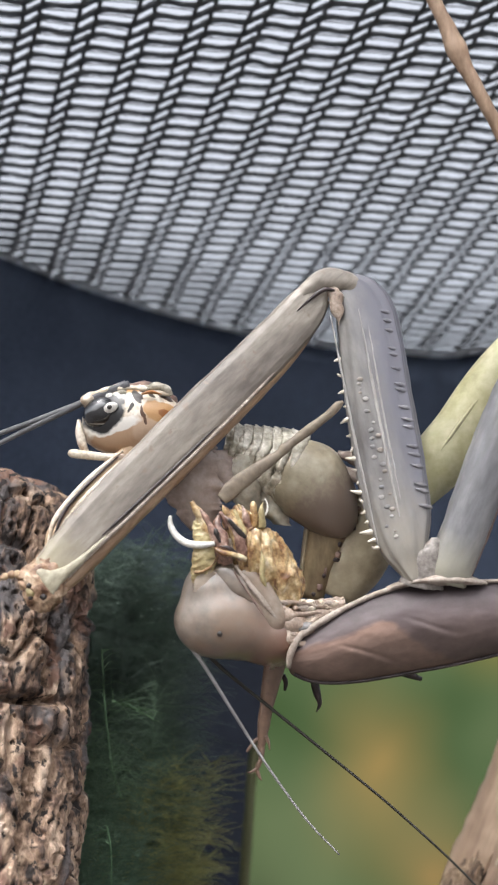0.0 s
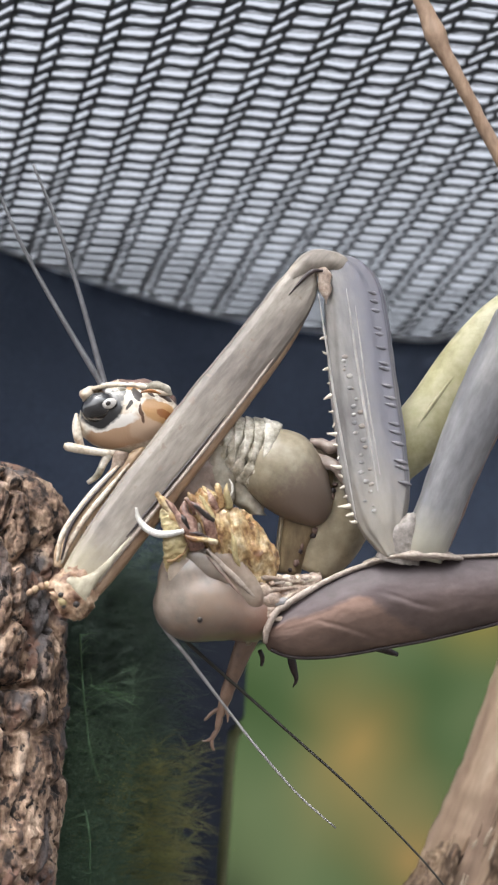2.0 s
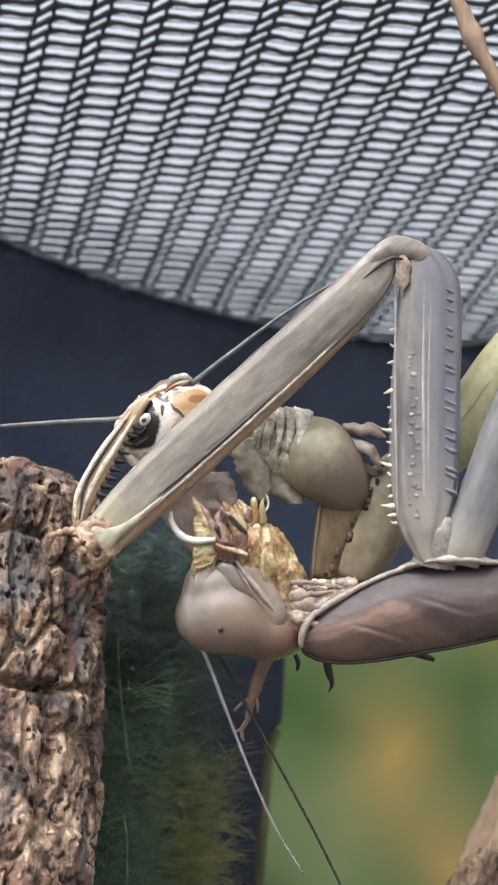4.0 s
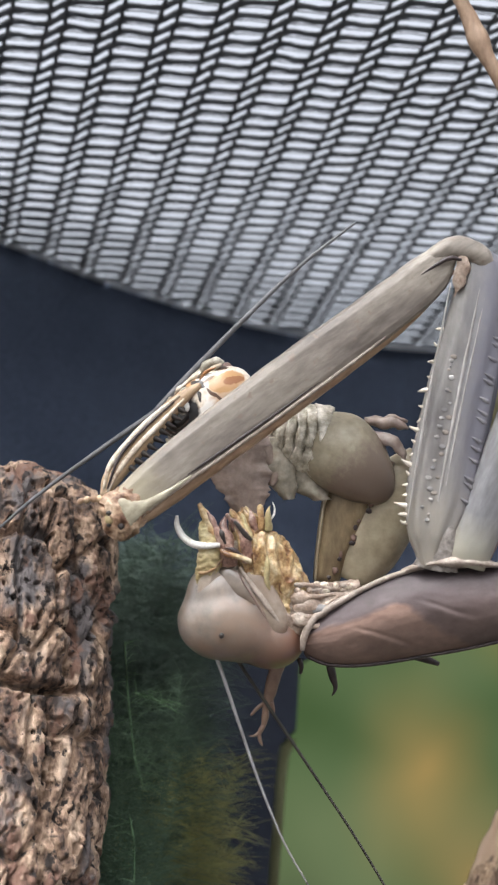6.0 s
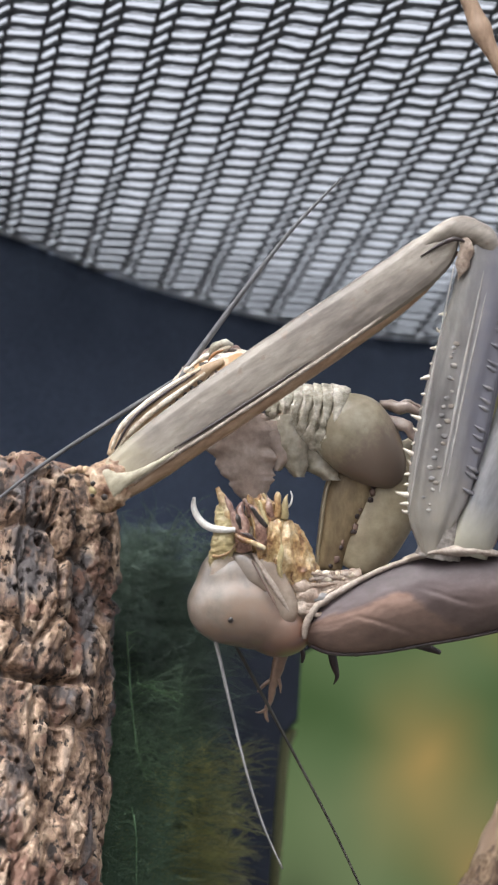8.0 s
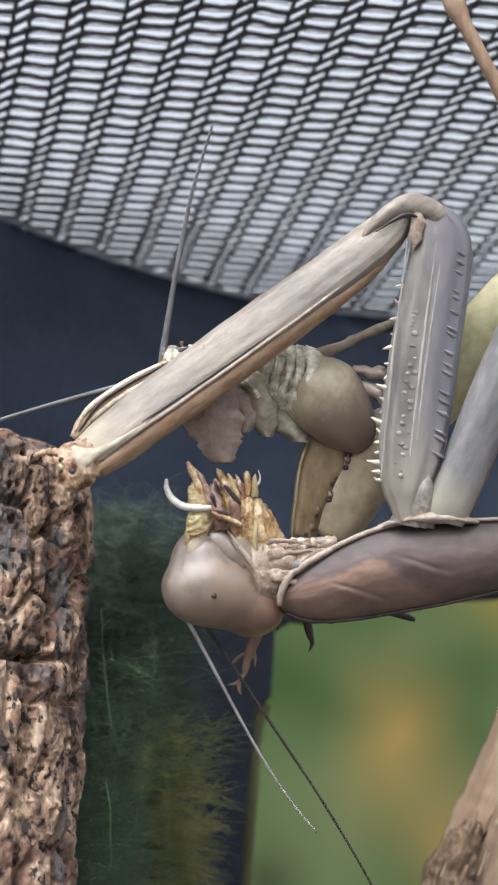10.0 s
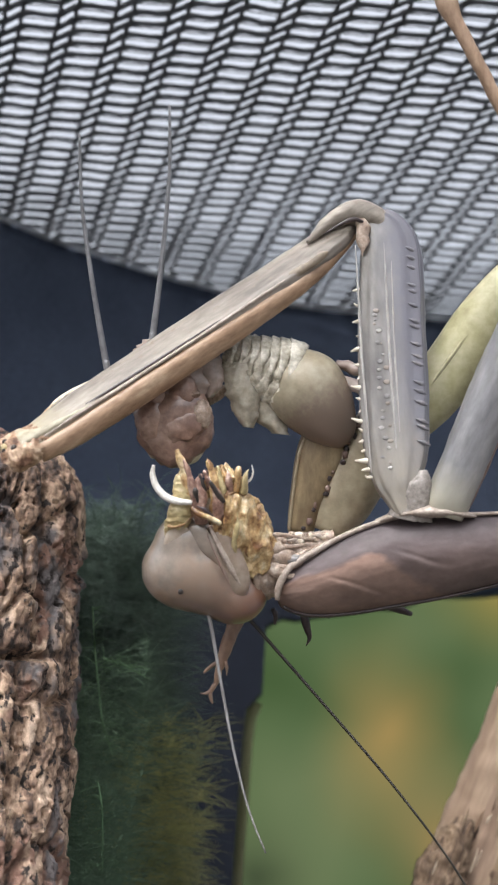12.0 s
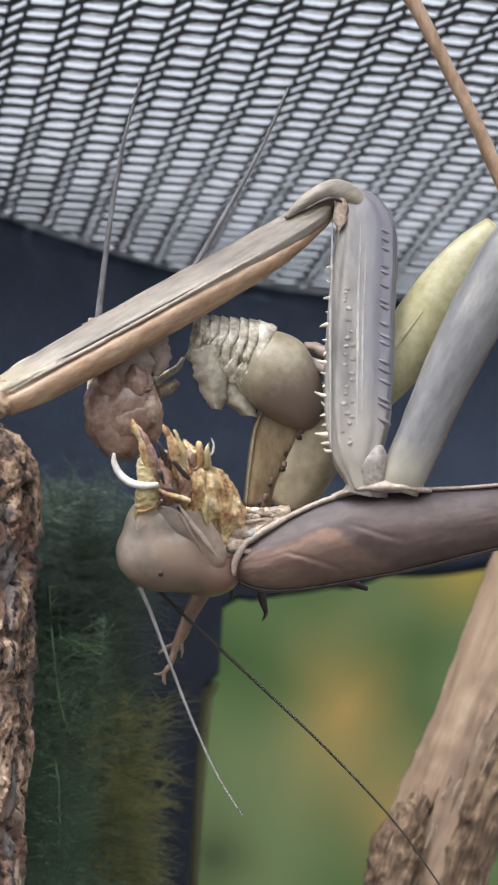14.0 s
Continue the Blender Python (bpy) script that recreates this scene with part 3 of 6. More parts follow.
def patch(nt, vec, x, z, rx, rz):
    """A soft round patch of the far garden about (x, z)."""
    mp = nt.nodes.new("ShaderNodeMapping")
    mp.vector_type = "TEXTURE"
    mp.inputs["Location"].default_value = (x, 0, z)
    mp.inputs["Scale"].default_value = (rx, 1, rz)
    nt.links.new(vec, mp.inputs[0])
    g = nt.nodes.new("ShaderNodeTexGradient")
    g.gradient_type = "QUADRATIC_SPHERE"
    nt.links.new(mp.outputs[0], g.inputs[0])
    return g.outputs[1]


def garden_material():
    m = bpy.data.materials.new("far_garden_glow")
    m.use_nodes = True
    nt = m.node_tree
    p = nt.nodes["Principled BSDF"]
    vec = nt.nodes.new("ShaderNodeTexCoord").outputs["Object"]
    warp = nt.nodes.new("ShaderNodeTexNoise")
    warp.inputs["Scale"].default_value = 14.0
    warp.inputs["Detail"].default_value = 2.0
    nt.links.new(vec, warp.inputs["Vector"])
    vec2 = mix(nt, 0.035, vec, warp.outputs["Color"], "ADD")
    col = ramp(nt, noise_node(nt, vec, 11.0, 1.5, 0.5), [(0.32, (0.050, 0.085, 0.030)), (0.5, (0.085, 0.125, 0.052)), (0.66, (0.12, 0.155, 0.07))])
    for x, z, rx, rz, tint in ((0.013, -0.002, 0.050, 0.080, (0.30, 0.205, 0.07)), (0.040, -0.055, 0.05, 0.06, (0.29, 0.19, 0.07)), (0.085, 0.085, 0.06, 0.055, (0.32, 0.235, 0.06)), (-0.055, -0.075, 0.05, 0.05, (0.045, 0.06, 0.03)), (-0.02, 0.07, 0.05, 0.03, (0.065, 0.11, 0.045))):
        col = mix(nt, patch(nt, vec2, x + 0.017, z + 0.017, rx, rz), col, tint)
    # The garden's daylight is put in as glow on a black surface.
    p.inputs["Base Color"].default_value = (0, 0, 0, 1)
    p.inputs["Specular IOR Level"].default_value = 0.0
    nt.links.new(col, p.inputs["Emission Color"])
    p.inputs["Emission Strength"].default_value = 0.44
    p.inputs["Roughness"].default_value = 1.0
    return m


bm = bmesh.new()
mid = at_depth(680, 1310, 0.75)
for x_, z_ in ((-1.0, -mid.z), (1.0, -mid.z), (1.0, 0.13), (-1.0, 0.13)):
    bm.verts.new((x_, 0, z_))
bm.faces.new(bm.verts)
backdrop = tagged(new("backdrop", mesh_of("backdrop", bm, garden_material())), "glowing board coloured as a blurred green and ochre garden behind the window", "garden", kind="structure")
backdrop.matrix_basis = Matrix.Translation(mid)


# ---- bark, moss, sticks ----
def build_bark():
    """An upright log: flat tan plates with fine pits between narrow furrows, a cross crack and a rounded broken top."""
    bm = bmesh.new()
    top = at_depth(-16, 800, 0.122)
    r0, length = 0.0099, 0.052
    front, rear, nv = 330, 50, 560
    angles = [math.pi * (1.02 + 0.96 * k / front) for k in range(front)] + [math.pi * (-0.02 + 1.04 * k / rear) for k in range(rear)]
    crack_z = at_depth(90, 1205, 0.112).z
    grid = []
    for j in range(nv + 1):
        h = j / nv
        z = top.z - length * h
        dome = min(1.0, h / 0.13)
        slim = math.sqrt(max(0.0, 1 - (1 - dome) ** 2.4))
        row = []
        for an in angles:
            dirv = Vector((math.cos(an), math.sin(an), 0))
            base = Vector((top.x, top.y, z)) + dirv * r0
            bend = 0.0012 * noise.noise(base * 110)
            x, y, zz = base.x + bend, base.y + bend, base.z
            k = noise.fractal(base * 120, 1.0, 2.0, 3) * 0.0004
            plate = noise.voronoi(Vector((x * 300, y * 300, zz * 150)))[0]
            gap = min(1.0, (plate[1] - plate[0]) / 0.16)
            k += (gap - 1) * 0.0009 + 0.0003 * noise.noise(Vector((plate[0] * 3, x * 90, zz * 60)))
            crumb = noise.voronoi(Vector((x * 1500, y * 1500, zz * 900)))[0]
            k += (min(0.4, crumb[1] - crumb[0]) - 0.2) * 0.0004
            k -= 0.0008 * max(0.0, noise.noise(Vector((x * 1900, y * 1900, zz * 1300))) - 0.28) / 0.3
            k += 0.00025 * noise.noise(Vector((x * 1500, y * 1500, zz * 500)))
            off = abs(z - crack_z - 0.0006 * noise.noise(base * 240))
            side = min(1.0, max(0.0, (at_depth(150, 1200, 0.112).x - base.x) / 0.0016))
            k -= 0.0021 * side * math.exp(-(off / 0.00042) ** 2)
            cleft = base.x - at_depth(92, 1300, 0.112).x - 0.0004 * noise.noise(Vector((0, 0, zz * 300)))
            k -= 0.0013 * math.exp(-(cleft / 0.00035) ** 2) * min(1.0, max(0.0, (crack_z - z) / 0.001)) * (dirv.y < 0)
            cleft = base.x - at_depth(118, 1000, 0.112).x - 0.0005 * noise.noise(Vector((3, 0, zz * 260)))
            k -= 0.0011 * math.exp(-(cleft / 0.00045) ** 2) * min(1.0, max(0.0, (z - crack_z) / 0.001)) * (dirv.y < 0)
            wide = r0 * slim * (1 + 0.10 * (1 - dome) * noise.noise(dirv * 2.3 + Vector((0, 0, 5))))
            lift = 0.0016 * noise.noise(dirv * 2.1 + Vector((3, 1, 0))) * max(0.0, 1 - h * 5)
            row.append(bm.verts.new(Vector((top.x, top.y, z + lift)) + dirv * (wide + k * (0.35 + 0.65 * slim))))
        grid.append(row)
    nu = len(angles)
    for a, b in zip(grid, grid[1:]):
        for i in range(nu):
            bm.faces.new((a[i], a[(i + 1) % nu], b[(i + 1) % nu], b[i]))
    c = bm.verts.new(Vector((top.x, top.y, top.z + 0.0004)))
    for i in range(nu):
        bm.faces.new((c, grid[0][(i + 1) % nu], grid[0][i]))
    return bm


tagged(new("bark_log", mesh_of("bark_log", build_bark(), BARKM)), "upright log with rough cracked brown cork bark", "bark")


def thread(bm, pts, r, taper=0.75):
    rings = []
    for i, p in enumerate(pts):
        rr = r * (1 - taper * i / (len(pts) - 1))
        t = (pts[min(i + 1, len(pts) - 1)] - pts[max(i - 1, 0)]).normalized()
        s = t.orthogonal().normalized()
        w = t.cross(s)
        rings.append([bm.verts.new(p + (s * math.cos(2.094 * k) + w * math.sin(2.094 * k)) * rr) for k in range(3)])
    for a, b in zip(rings, rings[1:]):
        for k in range(3):
            bm.faces.new((a[k], a[(k + 1) % 3], b[(k + 1) % 3], b[k]))


def build_moss(seed, stems, x0, x1, y0, y1, d0, d1, hair, rad, reach=1.0):
    """Wandering stems with scattered drooping hairs."""
    rnd = random.Random(seed)
    bm = bmesh.new()
    for _ in range(stems):
        d = rnd.uniform(d0, d1)
        k = d / 2501
        x, ye = rnd.uniform(x0, x1), rnd.uniform(y0, y1)
        lean, ph = rnd.uniform(-60, 60), rnd.uniform(0, 6)
        pts = [at_depth(x + lean * h * h + 16 * math.sin(h * 6 + ph), 1700 + (ye - 1700) * h, d + 0.0012 * math.sin(h * 4 + ph)) for h in (i / 10 for i in range(11))]
        thread(bm, pts, rad * rnd.uniform(1.2, 2.6))
        for i in range(1, 10):
            for _ in range(rnd.randint(1, hair)):
                p = pts[i].lerp(pts[i + 1], rnd.random())
                an = rnd.uniform(-2.2, 2.2)
                L = rnd.choice((25, 45, 70, 110)) * rnd.uniform(0.7, 1.3) * k * reach
                v = SHEET.to_3x3() @ Vector((math.sin(an), rnd.uniform(-0.6, 0.6), math.cos(an) * 0.7 + 0.1))
                u = SHEET.to_3x3() @ Vector((rnd.uniform(-0.5, 0.5), 0, -rnd.uniform(0.1, 0.7)))
                thread(bm, [p, p + v * L * 0.4, p + v * L * 0.75 + u * L * 0.1, p + v * L + u * L * 0.35], rad * rnd.uniform(0.6, 1.2))
    return bm


moss_bm = build_moss(5, 30, 165, 245, 1060, 1400, 0.1185, 0.128, 26, 0.000036)
tagged(new("moss", mesh_of("moss", moss_bm, MOSSM)), "fine feathery green moss beside the log", "moss", kind="stuff")
moss_bm = bmesh.new()
hairs = random.Random(41)
for rows_ in ([(196, 1090), (203, 1170), (204, 1240), (212, 1300), (226, 1352)], [(206, 1400), (210, 1440), (211, 1490), (206, 1560)], [(205, 1180), (236, 1190), (262, 1198), (280, 1214)]):
    spray = [Vector(p) for p in smooth_path([at_depth(x + hairs.uniform(-7, 7), y, 0.117 + hairs.uniform(0, 0.002)) for x, y in rows_], 3)]
    thread(moss_bm, spray, 0.0001, 0.5)
    for p0, p1 in zip(spray, spray[1:]):
        for _ in range(5):
            p = p0.lerp(p1, hairs.random())
            an, L = hairs.uniform(-2.2, 2.2), hairs.uniform(0.0006, 0.0026)
            v = SHEET.to_3x3() @ Vector((math.sin(an), hairs.uniform(-0.5, 0.2), math.cos(an) * 0.8))
            thread(moss_bm, [p, p + v * L * 0.5, p + v * L + Vector((0, 0, -0.25 * L))], hairs.uniform(0.00002, 0.00005))
tagged(new("moss_sprig", mesh_of("moss_sprig", moss_bm, SPRIG)), "pale green moss sprigs beside the log", "moss", kind="stuff")
tagged(new("dry_moss", mesh_of("dry_moss", build_moss(9, 60, 225, 345, 1285, 1480, 0.127, 0.134, 60, 0.000045, 0.7), MOSSO)), "dense olive brown moss at the cage wall", "moss", kind="stuff")
tagged(new("dark_moss", mesh_of("dark_moss", build_moss(21, 100, 150, 300, 900, 1150, 0.128, 0.136, 70, 0.00005), MOSSD)), "dark green moss on the cage wall", "moss", kind="stuff")


def world_rows(rows):
    """Rows (x, y, depth, half-width, half-depth); widths in units at that depth."""
    out = []
    for x, y, d, a, b in rows:
        p = at_depth(x, y, d)
        out.append([*p, a * d / 2501, b * d / 2501])
    return out


bm = loft(bmesh.new(), world_rows([(1160, 780, 0.142, 64, 62), (1074, 1000, 0.140, 68, 66), (1006, 1190, 0.138, 72, 70), (954, 1350, 0.136, 78, 76), (910, 1480, 0.135, 92, 88), (880, 1580, 0.134, 98, 92), (842, 1700, 0.133, 90, 88), (802, 1800, 0.133, 86, 84)]), 40, 22, wobble=0.00018, grain=700)
stick = thing("stick", "thick brown woody stem with peeling bark", "stick")
GRAIN = bar(at_depth(842, 1700, 0.133), at_depth(1187, 780, 0.142))
part("stem", bm, STICKM, stick, "smooth brown stem", GRAIN)
bm = loft(bmesh.new(), world_rows([(1150, 1020, 0.1375, 24, 40), (1080, 1200, 0.1355, 30, 44), (1022, 1350, 0.1338, 38, 48), (972, 1480, 0.132, 46, 54), (927, 1600, 0.131, 48, 54), (882, 1740, 0.130, 44, 50)]), 48, 40, wobble=0.00022, grain=600)
bm.transform(GRAIN.inverted())
crumple(bm, 26, 1500, (1, 1, 0.16))
bm.transform(GRAIN)
part("bark_strip", bm, PEEL, stick, "darker peeling bark along the stem", GRAIN)
bm = loft(bmesh.new(), world_rows([(867, 1475, 0.131, 10, 12), (838, 1506, 0.1305, 26, 26), (820, 1548, 0.130, 36, 34), (808, 1600, 0.1295, 44, 40), (798, 1680, 0.129, 40, 40)]), 40, 24, wobble=0.0003, grain=700)
bm.transform(GRAIN.inverted())
crumple(bm, 26, 1500, (1, 1, 0.2), 3.0)
bm.transform(GRAIN)
part("knob", bm, PEEL, stick, "rough knob on the stem", GRAIN)
rnd = random.Random(12)
for k in range(34):
    h = rnd.random()
    x, y, dd = 1010 - 190 * h + rnd.uniform(-34, 30), 1330 + 260 * h + rnd.uniform(-30, 30), 0.1268 - 0.0018 * h
    s = rnd.uniform(0.6, 2.0)
    bm = loft(bmesh.new(), world_rows([(x, y, dd, 1, 1), (x + 5 * s, y - 12 * s, dd - 0.0001, rnd.uniform(1.6, 4), 1.5), (x + 10 * s + rnd.uniform(-3, 3), y - 26 * s, dd - 0.0002 * s, 1, 1)]), 6, 4, wobble=0.00005)
    part("bark_fleck", bm, (TWIGM, FLECK, STICKM, FLECK)[k % 4], stick, "pale curled bark fleck" if k == 0 else "")
bm = bmesh.new()
loft(bm, world_rows([(700, -260, 0.116, 12, 12), (745, -130, 0.114, 12, 12), (785, -60, 0.112, 12, 12), (812, 0, 0.111, 16, 15), (822, 24, 0.1105, 20, 18), (838, 56, 0.110, 14, 13), (862, 100, 0.1095, 12, 12), (898, 168, 0.109, 12, 12), (944, 256, 0.1085, 12, 12), (990, 356, 0.108, 13, 13), (1040, 470, 0.1075, 12, 12)]), 12, 6, wobble=0.00008, grain=900)
twig = part("twig", bm, TWIGM, None)
tagged(twig, "thin tan twig with a swollen node", "twig")


# ---- the mantis, hanging upside down ----
mantis = thing("mantis", "large brown praying mantis hanging upside down and eating", "mantis", SHEET)
HIP = (705, 954)
FEMUR, TIBIA_LEN = 534.0, 735.0


def shell_rows(rows):
    """Rows (x, y, w, half-width, half-depth) on the sheet, in the sheet's space."""
    return [[*q(x, y, w), a * U, b * U] for x, y, w, a, b in rows]


# pronotum: a long keeled shield with a dark upturned rim
def build_pronotum():
    bm = bmesh.new()
    xs = [512, 518, 530, 550, 580, 620, 670, 730, 800, 880, 980, 1100, 1240]
    tops = [1090, 1072, 1056, 1040, 1022, 1000, 978, 962, 957, 956, 950, 935, 905]
    lows = [1098, 1112, 1120, 1128, 1132, 1131, 1125, 1114, 1102, 1084, 1060, 1030, 990]
    rows = []
    for x, a, b in zip(xs, tops, lows):
        rows.append((x, a, b))
    path = smooth_path(rows, 10)
    segs = 72
    grid = []
    for x, a, b in path:
        h = (b - a)
        ring = []
        for k in range(segs + 1):
            u = k / segs
            bulge = math.sin(math.pi * u) ** 0.7
            dep = -26 - min(h, 140) * 0.36 * bulge + 16 * u
            fold = 1.6 * noise.noise(Vector((x * 0.02, u * 5, 0))) + 0.8 * noise.noise(Vector((x * 0.06, u * 14, 3)))
            uu = (x - 500) / 400
            for line, ends in ((0.53 + (uu - 0.30) * 1.54, (0.24, 0.56)), (0.36 + (uu - 0.56) * 1.2, (0.52, 0.80))):
                on = min(1.0, max(0.0, (uu - ends[0]) * 12)) * min(1.0, max(0.0, (ends[1] - uu) * 12))
                fold += on * 0.5 * (5 * math.exp(-((u - line) / 0.02) ** 2) - 3 * math.exp(-((u - line - 0.06) / 0.05) ** 2))
            ring.append(bm.verts.new(q(x, a + h * u, dep + fold)))
        for k in range(segs - 1, 0, -1):
            u = k / segs
            ring.append(bm.verts.new(q(x, a + h * u + 6, 26 + min(h, 140) * 0.30 * math.sin(math.pi * u))))
        grid.append(ring)
    n = len(grid[0])
    uv = bm.loops.layers.uv.new("across")
    for i, (r, s) in enumerate(zip(grid, grid[1:])):
        for k in range(n):
            f = bm.faces.new((r[k], r[(k + 1) % n], s[(k + 1) % n], s[k]))
            for lo, (ii, kk) in zip(f.loops, ((i, k), (i, k + 1), (i + 1, k + 1), (i + 1, k))):
                lo[uv].uv = ((path[ii][0] - 500) / 400, min(kk / segs, 1.0))
    bm.faces.new(grid[0][::-1])
    bm.faces.new(grid[-1])
    return bm, path


bm, pron_path = build_pronotum()
pron = part("pronotum", bm, PRONOTUM, mantis, "brown translucent neck shield")
bm = bmesh.new()
edge_rows = [(x, a + 3, -29, 4, 5) for x, a, b in pron_path[::7]]
loft(bm, shell_rows(edge_rows), 8, 2)
part("rim", bm, RIM, pron, "dark upturned rim")
bm = bmesh.new()
loft(bm, shell_rows([(512, 1106, -44, 4, 4), (515, 1082, -46, 6.5, 6)] + [(x, a - 3, -34 - max(0.0, (640 - x) * 0.1), 6.2 if x < 600 else 4.8 if x < 720 else 3.4, 5) for x, a, b in pron_path[20::10]]), 8, 3)
part("rim_highlight", bm, PALE_RIM, pron, "pale front edge")
# Dark line drawn along the lower edge for its shadow.
bm = bmesh.new()
loft(bm, shell_rows([(x, b + 1, -14, 3.5, 5) for x, a, b in pron_path[15::7]]), 8, 2)
part("rim", bm, RIM, pron)

# neck: ringed pink membrane between head and shield
bm = bmesh.new()
neck_rows = []
for i in range(34):
    h = i / 33
    ring = 1 + 0.03 * math.sin(i * 2.1)
    neck_rows.append((470 + 150 * h, 1048 - 42 * h + 6 * math.sin(h * 3), 6 - 10 * h, (62 - 36 * h) * ring, (46 - 26 * h) * ring))
loft(bm, shell_rows(neck_rows), 48, 3)
crumple(bm, 9, 1500, (0.22, 1, 1))
part("neck", bm, JOINT, mantis, "wrinkled pinkish neck membrane")
for k in range(5):
    bm = bmesh.new()
    y1 = 978 + 17 * k
    loft(bm, shell_rows([(610 - 6 * k, 1003 + 3 * k, -12, 2.5, 3), (580, 1000 + 5 * k, -20, 4, 4), (545, y1 + 16, -30 - 2 * k, 4.5, 4), (515, y1 + 12 + 5 * (k % 2), -36 - 2 * k, 4.5, 4), (490, y1 + 18, -32, 3, 3)]), 10, 5, wobble=0.0001, grain=1300, seed=k * 2.0)
    part("neck_fold", bm, JOINT, mantis)

rnd = random.Random(17)
for k in range(22):
    h = rnd.random()
    x, y = 498 + 100 * h, 978 + rnd.uniform(0, 26) * (1.2 - h) + 14 * h
    bm = ball(q(x, y, -40 + 22 * h), (rnd.uniform(4, 11) * U, 4 * U, rnd.uniform(3, 6) * U), 14, 10, 0.3, seed=k * 1.3)
    part("neck_bead", bm, (CREAM, JOINT, PALE_RIM)[k % 3], mantis, "glistening cream neck bead" if k == 0 else "")
for k, (x, y, rx, ry) in enumerate(((520, 1030, 26, 16), (512, 1050, 20, 16), (540, 1034, 18, 10), (508, 1014, 18, 14))):
    bm = ball(q(x, y, -36), (rx * U, 12 * U, ry * U), 20, 14, 0.2, seed=k)
    part("neck_pad", bm, (JOINT, JOINT, SHELL, JOINT)[k], mantis, "soft pinkish neck pad" if k == 0 else "")

# near hip: coxa running up to the right, trochanter ring
bm = bmesh.new()
loft(bm, shell_rows([(806, 955, -34, 36, 34), (816, 925, -36, 40, 38), (840, 870, -36, 40, 38), (878, 780, -34, 43, 40), (926, 680, -30, 48, 42), (974, 600, -24, 54, 44), (1020, 530, -16, 58, 44), (1075, 470, -8, 46, 40)]), 22, 6, power=2.4, wobble=0.00006, grain=900)
HIP_AXIS = bar(q(808, 955, -34), q(1020, 530, -16))
coxa = part("coxa", bm, COXAM, mantis, "grey front hip segment", HIP_AXIS)
bm = bmesh.new()
loft(bm, shell_rows([(846, 950, -36, 4, 8), (870, 892, -36, 8, 16), (910, 800, -32, 9, 18), (962, 702, -28, 10, 18), (1016, 622, -20, 10, 18), (1064, 545, -12, 8, 16)]), 14, 6, wobble=0.00008)
bm.transform(HIP_AXIS.inverted())
part("back_edge", bm, BROWN, coxa, "brown rear edge")
bm = bmesh.new()
loft(bm, shell_rows([(688, 968, -30, 4, 8), (712, 958, -36, 6, 16), (745, 951, -42, 9, 26), (785, 948, -44, 10, 30), (825, 951, -42, 9, 28), (862, 957, -34, 5, 14)]), 16, 8, wobble=0.00025, grain=900)
part("hip_ring", bm, PALE_RIM, mantis, "pale wrinkled hip joint ring")
bm = bmesh.new()
loft(bm, shell_rows([(748, 960, -40, 40, 22), (752, 942, -44, 33, 20), (760, 918, -48, 25, 17), (768, 894, -50, 16, 12), (772, 876, -50, 6, 6)]), 30, 10, wobble=0.00006, grain=900)
crumple(bm, 5, 1500, (1, 1, 0.4))
part("trochanter", bm, TROCH, mantis, "wrinkled pinkish trochanter")

rnd = random.Random(4)
# far hip and far foreleg, olive and yellow
bm = bmesh.new()
loft(bm, shell_rows([(730, 830, 120, 22, 30), (770, 760, 122, 52, 44), (826, 690, 122, 56, 46), (880, 610, 122, 54, 46), (930, 540, 122, 42, 40), (985, 500, 122, 40, 36)]), 20, 6, power=2.2)
part("far_coxa", bm, YELLOW, mantis, "yellow green far hip segment")
bm = bmesh.new()
loft(bm, shell_rows([(756, 770, 86, 1, 2), (796, 708, 80, 3, 4), (840, 648, 80, 4, 4), (884, 596, 84, 2, 3)]), 10, 6, wobble=0.00006)
part("crease", bm, YELLOW, mantis, "dull olive ridge on the far hip")
bm = bmesh.new()
loft(bm, shell_rows([(600, 985, 96, 36, 34), (625, 930, 98, 58, 40), (668, 850, 100, 60, 42), (700, 790, 102, 46, 38), (716, 756, 104, 18, 20)]), 20, 6, power=2.2, wobble=0.00006)
farfem = part("far_femur", bm, OLIVE, mantis, "olive far thigh with a dark spine row")
bm = bmesh.new()
loft(bm, shell_rows([(553, 985, 84, 24, 22), (565, 930, 84, 32, 26), (588, 850, 84, 44, 30), (604, 800, 88, 38, 28), (612, 776, 92, 20, 18)]), 20, 6, power=2.4)
fartib = part("far_tibia", bm, FARTAN, mantis, "tan far shin folded against the thigh")
bm = bmesh.new()
loft(bm, shell_rows([(534, 985, 70, 2, 4), (539, 930, 66, 3, 4), (550, 850, 64, 3, 4), (566, 806, 68, 1.5, 2)]), 10, 6)
part("pale_edge", bm, OLIVE, fartib, "pale front edge of the far shin")
for k in range(15):
    h = (k + rnd.uniform(0, 0.7)) / 15
    bm = ball(q(562 + 106 * h + rnd.uniform(-6, 8), 980 - 208 * h, 62), (rnd.uniform(3, 6.5) * U, 4 * U, rnd.uniform(3.5, 8) * U), 10, 8, 0.5, 900, seed=k)
    part("spine", bm, (RIM, BROWN)[k % 2], farfem, "short dark thigh spine" if k == 0 else "")

# near thigh: keyed, built along z from hip to elbow
femur = None
REF_E, REF_T = (773, 417), (168, 817)


def limb_depth(length, p0, p1):
    d2 = (p1[0] - p0[0]) ** 2 + (p1[1] - p0[1]) ** 2
    return math.sqrt(max(0.0, length * length - d2))


def femur_pose(e):
    return bar(q(HIP[0] + 10, HIP[1] - 6, -46), q(e[0], e[1], -46 + 0.8 * limb_depth(FEMUR, HIP, e)))


